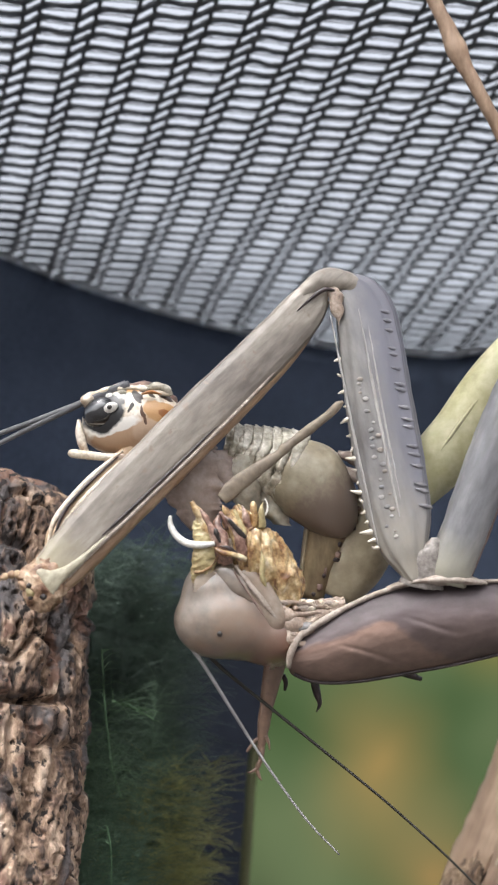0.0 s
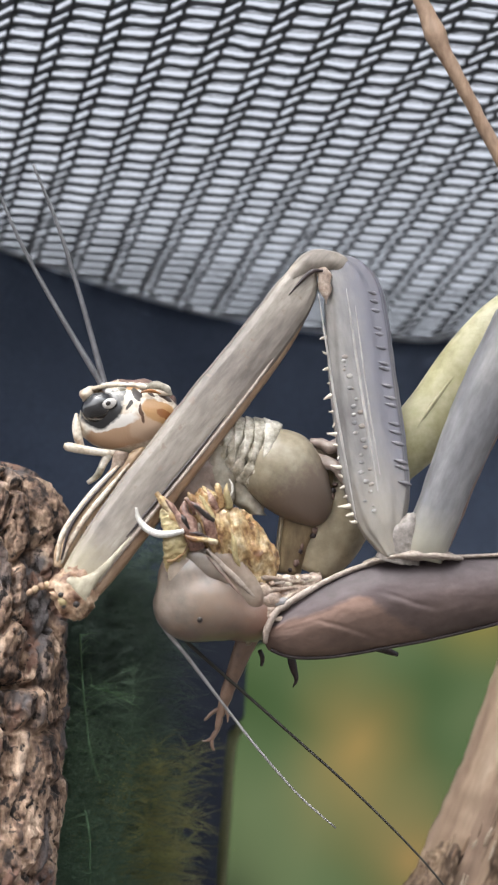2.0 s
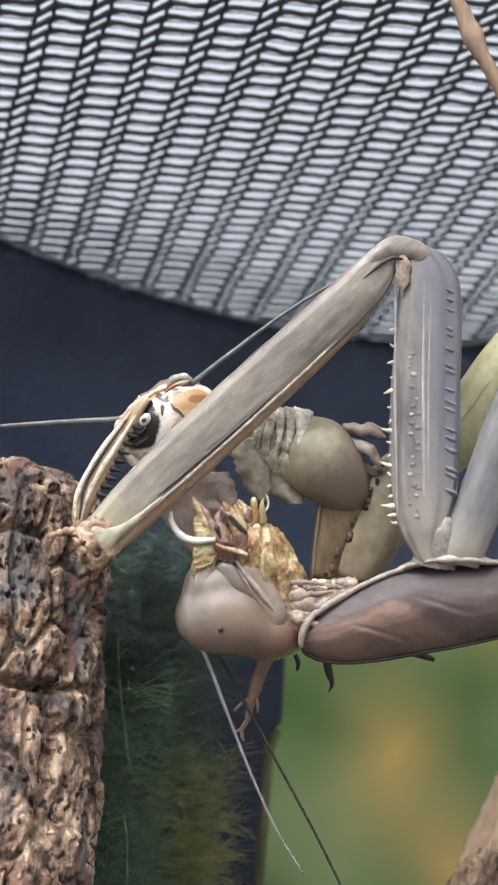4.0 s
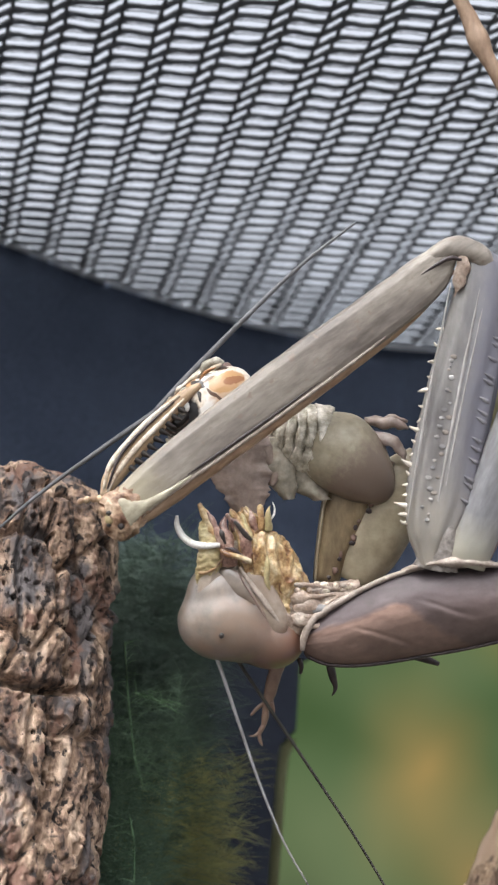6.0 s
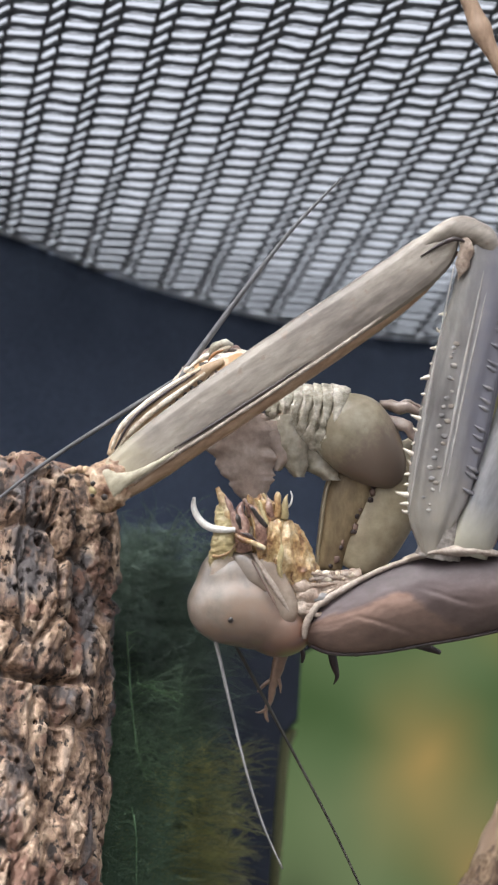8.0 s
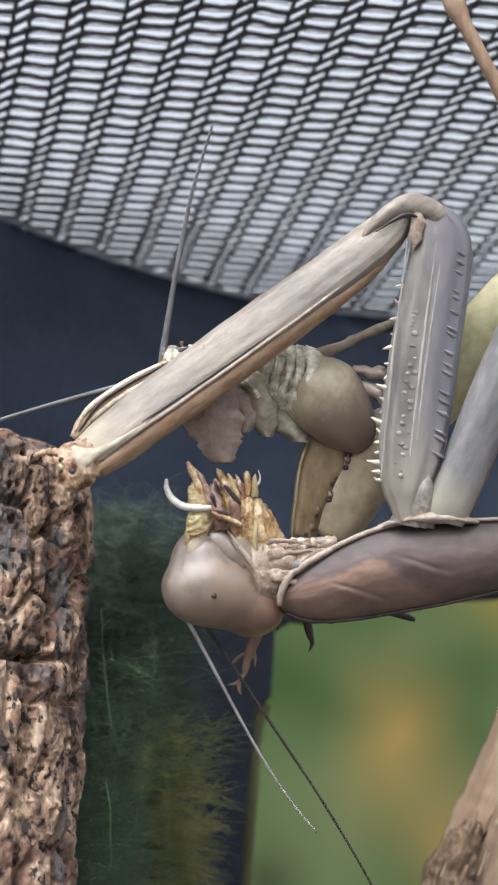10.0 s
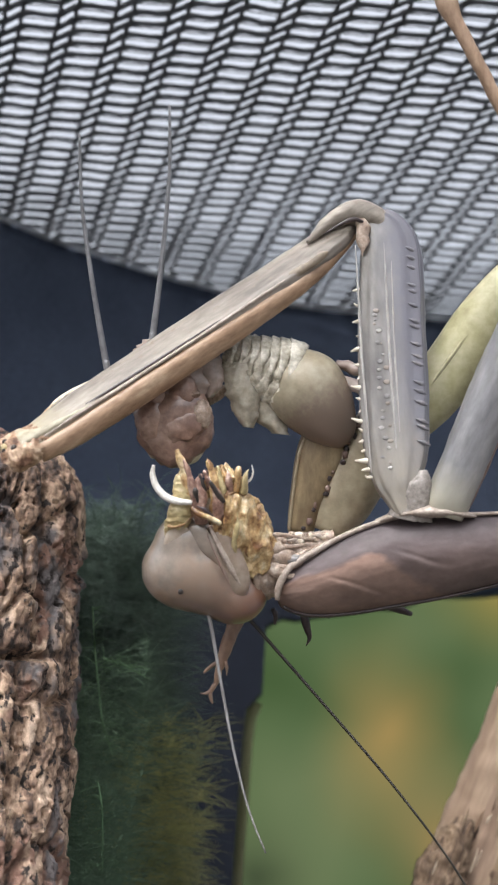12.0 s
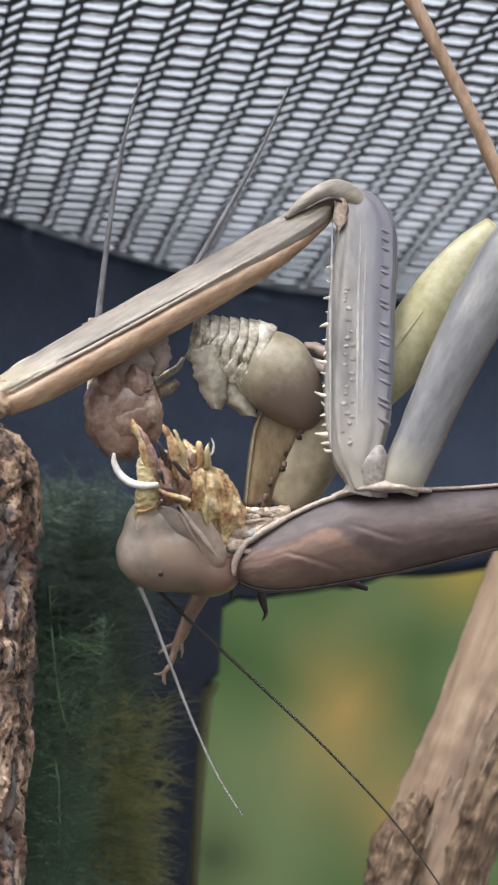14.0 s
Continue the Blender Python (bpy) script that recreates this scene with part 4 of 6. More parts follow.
def tibia_pose(e, tt, roll):
    we = -52 + 0.8 * limb_depth(FEMUR, HIP, e)
    return bar(q(e[0], e[1], we), q(tt[0], tt[1], -84), roll)


bm = bmesh.new()
loft(bm, ur((22, 0, -10, 14, 14), (18, 0, 20, 26, 20), (16, 0, 55, 42, 26), (20, 0, 110, 56, 28), (26, 0, 190, 61, 28), (33, 0, 280, 61, 28), (42, 0, 370, 59, 28), (50, 0, 440, 57, 28), (52, 0, 490, 54, 27), (44, 0, 524, 45, 25), (34, 0, 545, 30, 20), (24, 0, 556, 10, 10)), 56, 6, power=2.7, wobble=0.00006, grain=700, flute=(9, 2.0 * U))
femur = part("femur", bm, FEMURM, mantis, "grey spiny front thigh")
femur.matrix_basis = femur_pose(REF_E)
for k in range(17):
    z = 110 + 23 * k + 7 * math.sin(k * 2.3)
    x = 74 + 0.052 * (z - 130)
    bm = bmesh.new()
    loft(bm, ur((x - 17, -25.5, z + 6, 1, 1), (x - 8, -24.8, z + 2, 3.2, 2), (x, -20.8, z - 1, 3.8, 2.2), (x + 6, -15, z - 3, 2, 1.4)), 10, 4, wobble=0.00004, grain=1800, seed=k)
    part("notch", bm, BLUESHELL, femur, "dark slate edge notch" if k == 0 else "")
for x0, x1, x2, r_ in ((16, 26, 40, 2.4), (24, 35, 52, 1.8), (-30, -24, -12, 2.0)):
    bm = bmesh.new()
    loft(bm, ur(*[(x0 + (x1 - x0) * 2 * h if h < 0.5 else x1 + (x2 - x1) * (2 * h - 1), -27.5 + 4 * abs(2 * h - 1) ** 4, 60 + 430 * h, r_ * (0.5 + 0.7 * math.sin(math.pi * h)), 2.2) for h in (k / 11 for k in range(12))]), 8, 4, wobble=0.00003, grain=2000)
    part("ridge", bm, EDGEM, femur, "pale lengthwise ridge" if x0 == 16 else "")
bm = bmesh.new()
loft(bm, ur((48, -4, 60, 2, 3), (76, -2, 110, 3, 4), (84, -2, 220, 3.2, 5), (91, -2, 320, 3.2, 5), (101, -2, 410, 3, 5), (103, -1, 470, 3, 4), (86, 2, 530, 2, 3)), 8, 8, wobble=0.00005, grain=1500)
part("outer_edge", bm, EDGEM, femur, "pale translucent outer edge")
rnd = random.Random(3)
for k, (z, L) in enumerate(((62, 6), (76, 12), (92, 24), (110, 9), (128, 13), (146, 11), (164, 25), (184, 10), (204, 13), (226, 23), (246, 9), (268, 12), (298, 19), (322, 6), (350, 12), (380, 6), (410, 8))):
    x = -42 + 0.055 * z if z > 100 else -36
    L *= 0.85
    thin = 0.3 + 0.45 * min(1.0, L / 16)
    bm = bmesh.new()
    loft(bm, ur((x + 12, -8, z, 9 * thin, 9 * thin), (x + 2 - L * 0.3, -10, z - 1, 6 * thin, 6 * thin), (x + 1 - L, -12, z - rnd.uniform(-6, 8), 1.1, 1.1)), 8, 3)
    part("spine", bm, SPINE, femur, "ivory thigh spine" if k == 0 else "")
for k in range(26):
    z = 66 + 12 * k + rnd.uniform(-6, 6)
    r = rnd.uniform(2.0, 5.5)
    bm = ball(u3(-4 + 0.05 * z + rnd.uniform(-9, 9), -27.2, z), (r * 1.1 * U, 0.9 * U, r * 0.8 * U), 12, 8, 0.35, seed=k)
    part("tubercle", bm, (EDGEM, WARM, SHELL)[k % 3], femur, "small pale wart" if k == 0 else "")
bm = bmesh.new()
loft(bm, ur((0, -22, 544, 6, 6), (4, -25, 528, 13, 8), (5, -26, 506, 12, 7), (2, -25, 486, 7, 5), (-2, -24, 468, 2, 3)), 18, 6, wobble=0.0003, grain=1300)
part("knee_membrane", bm, JOINT, femur, "pinkish elbow membrane")

# near shin: keyed, built along z from elbow to tip
bm = bmesh.new()
loft(bm, ur((30, 0, -8, 12, 12), (28, 0, 16, 28, 18), (22, 0, 50, 38, 20), (17, 0, 100, 41, 20), (14, 0, 200, 43, 19), (13, 0, 330, 44, 18), (12, 0, 450, 42, 18), (9, 0, 560, 40, 18), (5, 0, 650, 36, 18), (0, 0, 695, 34, 18), (-4, 0, 716, 33, 18)), 40, 6, power=3.0, wobble=0.00006, grain=700, flute=(12, 1.0 * U))
tibia = part("tibia", bm, TIBIA, mantis, "long taupe front shin")
tibia.matrix_basis = tibia_pose(REF_E, REF_T, 0)
bm = bmesh.new()
loft(bm, ur((2, 6, 6, 3, 4), (-8, 8, 50, 9, 9), (-20, 14, 140, 15, 16), (-27, 16, 280, 15, 22), (-29, 16, 430, 16, 24), (-29, 16, 560, 18, 24), (-30, 14, 650, 19, 22), (-32, 8, 715, 14, 18)), 14, 6, power=2.4, wobble=0.00004)
part("inner_face", bm, ORANGE, tibia, "orange inner face")
bm = bmesh.new()
loft(bm, ur((-12, -4, 90, 2, 3), (-25, -13, 220, 3, 3), (-28, -13, 400, 3.5, 3), (-28, -13, 560, 3.5, 3), (-27, -14, 660, 4, 3), (-30, -12, 720, 4, 4)), 8, 5)
part("pale_edge", bm, PALE_RIM, tibia, "pale lower edge")
bm = bmesh.new()
loft(bm, ur((-18, -12, 250, 1, 1.5), (-21, -14, 380, 2.2, 2), (-20, -15, 520, 3, 2.2), (-17, -15, 610, 2.6, 2), (-8, -14, 680, 1, 1)), 8, 4)
part("dark_line", bm, RIM, tibia)
bm = bmesh.new()
loft(bm, ur((-3, 0, 696, 33, 18), (-6, -2, 718, 38, 23), (-8, -2, 738, 42, 26), (-10, -2, 752, 38, 24), (-8, -2, 762, 26, 17), (-6, 0, 768, 10, 8)), 56, 9, power=2.2)
crumple(bm, 9, 1500, (1, 1, 1), 4.0)
part("shin_end", bm, SHINEND, tibia, "rough orange brown socket at the shin's end")
bm = bmesh.new()
loft(bm, ur((-24, -13, 600, 2, 3), (-23, -16, 650, 5, 5), (-20, -18, 690, 9, 6), (-14, -22, 716, 18, 7), (-10, -25, 728, 26, 5), (-9, -26, 733, 22, 3)), 20, 6, power=2.2, wobble=0.00006, grain=1500)
part("pale_lip", bm, LIPPALE, tibia, "pale flared lip of the socket")
# Dark balls stand in for shaded holes in the socket.
for x, y, z, r in ((-24, -24, 748, 6), (6, -24, 752, 5), (-10, -20, 764, 4)):
    part("pit_shade", ball(u3(x, y, z), (r * U, 5 * U, r * U), 12, 8, 0.3, seed=x), DARK, tibia)
for k in range(9):
    an = k * 0.7
    bm = ball(u3(-8 + 26 * math.cos(an), -8 + 13 * math.sin(an), 756 + 3 * math.sin(k * 1.9)), ((7 + 2 * (k % 3)) * U, 6 * U, (5 + k % 4) * U), 12, 8, 0.35, seed=k * 1.1)
    part("socket_lobe", bm, (ORANGE, TAN, RUST, YELLOWLIP)[k % 4], tibia, "lumpy orange socket lobe" if k == 0 else "")
for k, (x, z) in enumerate(((26, 750), (34, 757), (41, 765), (46, 775), (50, 785))):
    bm = ball(u3(x, -6, z - 6), ((9 - k) * U, (9 - k) * U, 7 * U), 10, 8, 0.2, seed=k)
    part("claw_joint", bm, TAN if k % 2 else ORANGE, tibia)
bm = bmesh.new()
loft(bm, ur((34, 0, 96, 3, 5), (40, 0, 62, 11, 14), (41, 0, 22, 18, 22), (32, 0, -14, 23, 27), (10, 0, -36, 23, 27), (-20, 0, -44, 20, 25), (-48, 0, -36, 12, 16)), 26, 10, wobble=0.00012, grain=1200)
elbow_cap = part("elbow_cap", bm, TIBIA, mantis, "curved taupe elbow cap")
bm = bmesh.new()
loft(bm, ur((28, -19, 70, 1, 2), (27, -23, 36, 3, 4), (22, -27, 8, 4.5, 4), (8, -27, -6, 2, 2)), 10, 4)
part("elbow_crease", bm, RIM, elbow_cap, "dark crease at the elbow")

# folded foot of the near shin: striped tan bars with dark teeth
bm = bmesh.new()
loft(bm, ur((4, 0, -8, 8, 9), (-4, 0, 24, 16, 13), (-5, 0, 80, 19, 14), (-2, 0, 140, 18, 14), (4, 0, 190, 15, 12), (10, 0, 232, 10, 9), (18, 0, 256, 4, 4)), 14, 5, wobble=0.00006, grain=1200)
tarsus = part("tarsus", bm, TAN, mantis, "tan foot folded back along the shin")
for x in (-10, 8):
    bm = bmesh.new()
    loft(bm, ur((x * 0.5 + 2, -10, 0, 2, 2), (x - 10, -12, 40, 5, 4), (x - 10, -14, 95, 5.5, 4), (x - 4, -14, 150, 5, 4), (x * 0.6 + 6, -10, 215, 2, 2)), 9, 5)
    part("stripe", bm, CREAM, tarsus, "cream stripe")
bm = bmesh.new()
loft(bm, ur((2, -14, 4, 1.5, 2), (-15, -17, 60, 3, 3), (-13, -17, 120, 3, 3), (0, -13, 200, 1, 2)), 8, 4)
part("groove", bm, RIM, tarsus)
for k in range(9):
    z = 60 + 17 * k
    bm = bmesh.new()
    loft(bm, ur((8, -4, z, 7, 6), (19, -6, z + 1, 5, 5), (31, -8, z + 3, 1.6, 1.6)), 7, 3)
    part("tooth", bm, DARK, tarsus)

# head: built about the dark spot of its eye
EYE0 = (383, 1059)


def hq(x, y, w=0.0):
    """A point of the head, given on the sheet, from the eye's spot."""
    return q(x, y, w) - q(EYE0[0], EYE0[1], 0)


def hrows(rows):
    return [[*hq(x, y, w), a * U, b * U] for x, y, w, a, b in rows]


SWELLINGS = [(386, 1032, -14, 78, 68, 68), (386, 988, -16, 55, 50, 60), (408, 1048, -6, 74, 70, 56), (414, 1026, 12, 93, 80, 68), (424, 985, 10, 64, 60, 66), (434, 1062, 0, 64, 66, 52), (468, 1078, 10, 60, 66, 52)]


def build_head():
    """Eye, brow and rear of the head as one smooth swelling; returns the near eye's share and the rest."""
    bm = bmesh.new()
    bmesh.ops.create_uvsphere(bm, u_segments=96, v_segments=72, radius=1.0)
    c = hq(415, 1040, 2)
    near_eye = set()
    for v in bm.verts:
        d = v.co.normalized()
        reach = []
        for x, y, w, rx, rw, rz in SWELLINGS:
            o = (c - hq(x, y, w)) / U
            o, e = Vector((o.x / rx, o.y / rw, o.z / rz)), Vector((d.x / rx, d.y / rw, d.z / rz))
            a, b, g = e.dot(e), e.dot(o), o.dot(o) - 1
            disc = b * b - a * g
            reach.append(max(1.0, (-b + math.sqrt(disc)) / a) if disc > 0 else 1.0)
        if max(reach[:3]) >= max(reach[3:]):
            near_eye.add(v.index)
        v.co = c + d * U * sum(r ** 16 for r in reach) ** (1 / 16) * (1 + 0.008 * noise.noise(d * 4))
    rest = bm.copy()
    bm.faces.ensure_lookup_table()
    rest.faces.ensure_lookup_table()
    mine = [all(v.index in near_eye for v in f.verts) for f in bm.faces]
    bmesh.ops.delete(bm, geom=[f for f, k in zip(bm.faces, mine) if not k], context="FACES")
    bmesh.ops.delete(rest, geom=[f for f, k in zip(rest.faces, mine) if k], context="FACES")
    return bm, rest


eye_bm, skull_bm = build_head()
head = part("head", skull_bm, EYEM, mantis, "beige head with large glossy eyes")
head.matrix_basis = Matrix.Translation(q(EYE0[0], EYE0[1], 0))
part("compound_eye", eye_bm, EYEM, head, "smooth mauve beige compound eye")
bm = ball(hq(383, 1059, -83), (5 * U, 3 * U, 5 * U), 10, 8)
part("eye_spot", bm, DARK, head, "tiny black pseudopupil")
bm = bmesh.new()
loft(bm, hrows([(430, 946, -42, 5, 5), (448, 970, -44, 18, 10), (464, 1000, -46, 25, 12), (474, 1030, -46, 26, 12), (480, 1056, -44, 22, 12), (484, 1082, -40, 8, 6)]), 28, 8, power=2.0, wobble=0.00008, grain=900)
part("cheek_plate", bm, HEAD, head, "smooth pale beige cheek plate")
bm = bmesh.new()
loft(bm, hrows([(450, 1012, -58, 4, 4), (430, 984, -58, 14, 6), (412, 962, -52, 18, 8), (398, 950, -45, 14, 8), (388, 942, -42, 4, 4)]), 24, 8, power=2.0, wobble=0.00006, grain=900)
part("brow_plate", bm, EYEM, head, "smooth mauve brow plate")
bm = bmesh.new()
loft(bm, hrows([(430, 944, -50, 1.5, 2), (442, 968, -55, 4, 4), (458, 996, -58, 5, 4), (474, 1026, -57, 5, 4), (488, 1056, -50, 4, 4), (496, 1076, -42, 1.5, 2)]), 12, 6, wobble=0.00006, grain=1500)
part("cheek_rim", bm, PALE_RIM, head, "pale raised rim of the cheek")
bm = ball(hq(440, 1034, 88), (58 * U, 50 * U, 62 * U), 24, 16)
part("compound_eye", bm, EYEM, head)
bm = bmesh.new()
loft(bm, hrows([(428, 956, -60, 0.8, 1), (438, 980, -67, 1.3, 2), (450, 1006, -70, 1.7, 2.2), (460, 1030, -69, 1.4, 2), (470, 1050, -64, 0.8, 1)]), 8, 5, wobble=0.00004)
part("cheek_groove", bm, BROWN, head, "brown cheek groove")
# mouthparts
MB = [(492, 1022, 6, 46, 40), (488, 990, -4, 52, 40), (478, 956, -12, 52, 38), (464, 922, -18, 46, 34), (454, 894, -18, 38, 28), (446, 870, -16, 30, 22), (440, 848, -12, 14, 12)]
bm = loft(bmesh.new(), hrows(MB), 110, 34)
crumple(bm, 20, 850, (1.2, 1.2, 0.32), 2.0)
crumple(bm, 3, 2600, (1, 1, 0.4), 5.0)
part("mouth_base", bm, AMBER, head, "crumpled amber mouth")
lip = loft(bmesh.new(), hrows([(362, 972, -44, 10, 7), (371, 948, -50, 19, 10), (380, 920, -52, 20, 12), (385, 890, -48, 18, 12), (385, 866, -42, 16, 10), (388, 850, -34, 7, 6)]), 48, 18)
crumple(lip, 6, 1500, (1, 1, 1.6), 1.0)
part("labrum", lip, YELLOWLIP, head, "wrinkled yellow upper lip")
mouth = [
    ("labrum_fold", MOUTHD, [(358, 944, -60, 1, 1.5), (372, 945, -63, 2.2, 2), (390, 938, -64, 2.2, 2), (404, 922, -60, 1, 1)], "brown fold of the lip"),
    ("lip_base", CHEEK, [(346, 1004, -50, 3, 3), (360, 980, -54, 12, 7), (374, 958, -52, 18, 9), (388, 944, -50, 12, 8)], "pale base of the lip"),
    ("mandible", JAW, [(418, 940, -50, 10, 8), (414, 916, -54, 12, 9), (416, 892, -54, 11, 9), (412, 870, -50, 7, 7), (418, 852, -46, 2.5, 3)], "reddish jaw"),
    ("mandible", JAW, [(444, 938, -50, 8, 7), (448, 914, -54, 10, 8), (446, 890, -54, 8, 8), (438, 870, -50, 6, 6), (428, 856, -46, 2, 2)], ""),
    # Dark solids stand in for the shaded gaps between the jaws.
    ("jaw_gap_shade", DARK, [(402, 866, -58, 1.5, 2), (408, 882, -62, 4, 3), (412, 900, -62, 1.5, 2)], "dark strip standing in for shade between the jaws"),
    ("jaw_gap_shade", DARK, [(432, 862, -60, 2, 2), (444, 880, -62, 5, 3), (457, 900, -58, 3, 2)], ""),
    ("jaw_gap_shade", RIM, [(410, 906, -66, 1, 2), (424, 912, -68, 3.5, 2.5), (440, 926, -64, 1.5, 2)], ""),
    ("plate_ridge", YELLOWLIP, [(482, 1006, -46, 2, 3), (475, 975, -56, 4, 4), (481, 944, -56, 4, 4), (478, 914, -50, 2, 3)], "pale yellow ridge"),
    ("palp", WHITE, [(402, 900, -66, 4, 4), (376, 898, -66, 6, 5.5), (354, 891, -58, 6.5, 6), (338, 875, -50, 6, 6), (331, 855, -46, 5, 5), (333, 838, -44, 2.5, 3)], "white curled palp"),
    ("palp", AMBER, [(452, 938, -64, 3.5, 4), (434, 926, -70, 5, 5), (414, 920, -70, 4.5, 5), (402, 908, -66, 2.5, 3)], ""),
    ("hair", WHITE, [(494, 868, -36, 2.2, 2.2), (502, 862, -36, 2, 2), (506, 850, -34, 1.6, 1.6), (504, 838, -34, 0.8, 0.8)], "thin white bristle"),
]
# frayed finger-like ends of the side jaws
for k, (x, y, L, lean) in enumerate(((466, 868, 26, -3), (478, 866, 26, 2), (489, 870, 26, 6), (430, 862, 14, -6))):
    mouth.append(("maxilla_tip", (JAW, AMBER, YELLOWLIP, JAW)[k], [(x, y + 16, -38, 7, 7), (x + lean * 0.5, y, -42, 6, 6), (x + lean, y - L * 0.7, -40, 4.5, 5), (x + lean * 1.6, y - L, -36, 2, 2)], "frayed jaw tip" if k == 0 else ""))
rnd = random.Random(8)
for k in range(26):
    h = rnd.random()
    an = rnd.uniform(-1.3, 1.1)
    x, y, w, hw, hd = (MB[1][n] + (MB[4][n] - MB[1][n]) * h for n in range(5))
    L, bow = rnd.uniform(10, 26), rnd.uniform(-0.5, 0.5)
    rows_ = []
    for g, r_ in ((-1.0, 1.0), (-0.4, rnd.uniform(2.2, 3.6)), (0.4, rnd.uniform(2.2, 3.6)), (1.0, 1.0)):
        a_ = an + bow * g * g + 0.12 * g
        rows_.append((x + (hw + 1) * math.sin(a_), y - L * g, w - (hd + 1) * math.cos(a_), r_, r_))
    mouth.append(("mouth_fold", (YELLOWLIP, AMBER, JAW, CREAM, MOUTHD)[k % 5], rows_, "wet amber fold" if k == 0 else ""))
for n_, m_, rows_, lab_ in mouth:
    bm = bmesh.new()
    loft(bm, hrows(rows_), 16, 6, wobble=0.00012 if m_ is not WHITE else 0.0, grain=1500, seed=rows_[0][0] * 0.1)
    part(n_, bm, m_, head, lab_)
jaws = part("jaws", tube(*hrows([(398, 940, -40, 8, 7), (396, 905, -48, 11, 9), (390, 868, -50, 9, 8), (380, 836, -48, 6, 6), (375, 824, -46, 2.5, 3)]), segs=18, steps=8, wobble=0.00016, grain=1500), AMBER, head, "amber biting jaws")
# The last, dark piece is painted shade between the two prongs.
for m_, rows_ in ((JAW, [(406, 940, -52, 5, 5), (405, 900, -58, 7, 6), (398, 866, -58, 5, 5), (388, 840, -54, 2, 2)]), (AMBER, [(440, 940, -40, 9, 8), (444, 905, -46, 11, 9), (440, 872, -46, 9, 8), (432, 850, -44, 5, 5), (428, 840, -42, 2, 2)]), (YELLOWLIP, [(452, 930, -46, 4, 5), (456, 895, -50, 6, 6), (450, 866, -48, 4, 4), (446, 852, -44, 1.5, 2)]), (DARK, [(420, 930, -50, 3, 4), (422, 896, -52, 6, 4), (414, 866, -50, 2, 3)])):
    part("jaw_edge_or_shade", tube(*hrows(rows_), segs=14, steps=6, wobble=0.00012, grain=1500, seed=rows_[0][0]), m_, jaws)

# feelers of the mantis: long thin threads, keyed
mantis_feelers = []
for L, bend, fat in ((420, 8, 0.74), (720, -14, 0.75)):
    bm = bmesh.new()
    loft(bm, ur(*[(x, 0, z, r * fat, r * fat) for x, z, r in ((-2, -62, 4), (0, -20, 5), (0, 16, 4.4), (bend * 0.6, L * 0.3, 3.6), (bend, L * 0.55, 3.1), (bend * 0.6, L * 0.8, 2.6), (-bend, L, 1.9))]), 10, 8)
    mantis_feelers.append(part("antenna", bm, FEELER if L < 500 else DARKFEEL, mantis, "long thin grey feeler"))

# middle leg foot hanging under the head, and the dark tips below the shield
leg = part("middle_leg", tube(*ur((0, 0, 44, 4, 4), (1, 0, 58, 8, 7), (0, 0, 80, 10.5, 9), (-1, 0, 120, 13, 11), (0, 0, 170, 17, 14), (2, 0, 230, 22, 18), (2, 0, 270, 20, 18)), segs=16, wobble=0.00009, grain=1300), NECKM, mantis, "pinkish middle leg below the head")
for n_, rows_ in (("foot_joint", [(0, 0, 54, 5, 5), (3, 0, 42, 6.5, 6), (5, 0, 28, 5, 5), (5, 0, 20, 3, 3)]), ("foot_joint", [(5, 0, 24, 4, 4), (3, 0, 14, 5, 5), (1, 0, 6, 3.5, 4)]), ("claw", [(1, 0, 8, 3.5, 3.5), (6, 0, -4, 3, 3), (13, 0, -12, 1, 1)]), ("claw", [(1, 0, 8, 3.5, 3.5), (-7, 0, 0, 3, 3), (-15, 0, -2, 1, 1)]), ("spur", [(-6, 0, 62, 4, 4), (-16, 0, 48, 3.5, 3), (-22, 0, 34, 1.2, 1.2)]), ("spur", [(6, -4, 70, 4, 4), (14, -6, 58, 3, 3), (18, -6, 46, 1, 1)])):
    part(n_, tube(*ur(*rows_), segs=10, wobble=0.00006, grain=1500), NECKM, leg)
for rows_ in ([(554, 1112, 70, 5, 5), (560, 1132, 74, 7, 6), (566, 1156, 76, 5.5, 5), (570, 1172, 76, 4, 4), (564, 1186, 76, 1.5, 2)], [(505, 1120, 74, 4, 4), (510, 1134, 76, 4, 4), (508, 1148, 76, 1.5, 1.5)], [(560, 1124, 72, 5, 5), (590, 1130, 74, 4, 4), (606, 1136, 76, 1.5, 1.5)], [(680, 1105, 130, 12, 10), (715, 1116, 134, 10, 9), (752, 1130, 138, 4, 4)]):
    bm = bmesh.new()
    loft(bm, shell_rows(rows_), 10, 4, wobble=0.0001)
    part("hind_tarsus", bm, RIM, mantis, "dark foot tip below the shield")


# ---- the prey, a pale cricket held between the forelegs ----
cricket = thing("cricket", "half-eaten pale cricket with striped face held by mantis", "cricket", SHEET)

# hind body: olive dome with crumpled cream segments; keyed about its middle
ABD0 = (590, 742)


def aq(x, y, w=0.0):
    return q(x, y, w) - q(ABD0[0], ABD0[1], 60)


def arows(rows):
    return [[*aq(x, y, w), a * U, b * U] for x, y, w, a, b in rows]


bm = bmesh.new()
bmesh.ops.create_uvsphere(bm, u_segments=48, v_segments=34, radius=1.0)
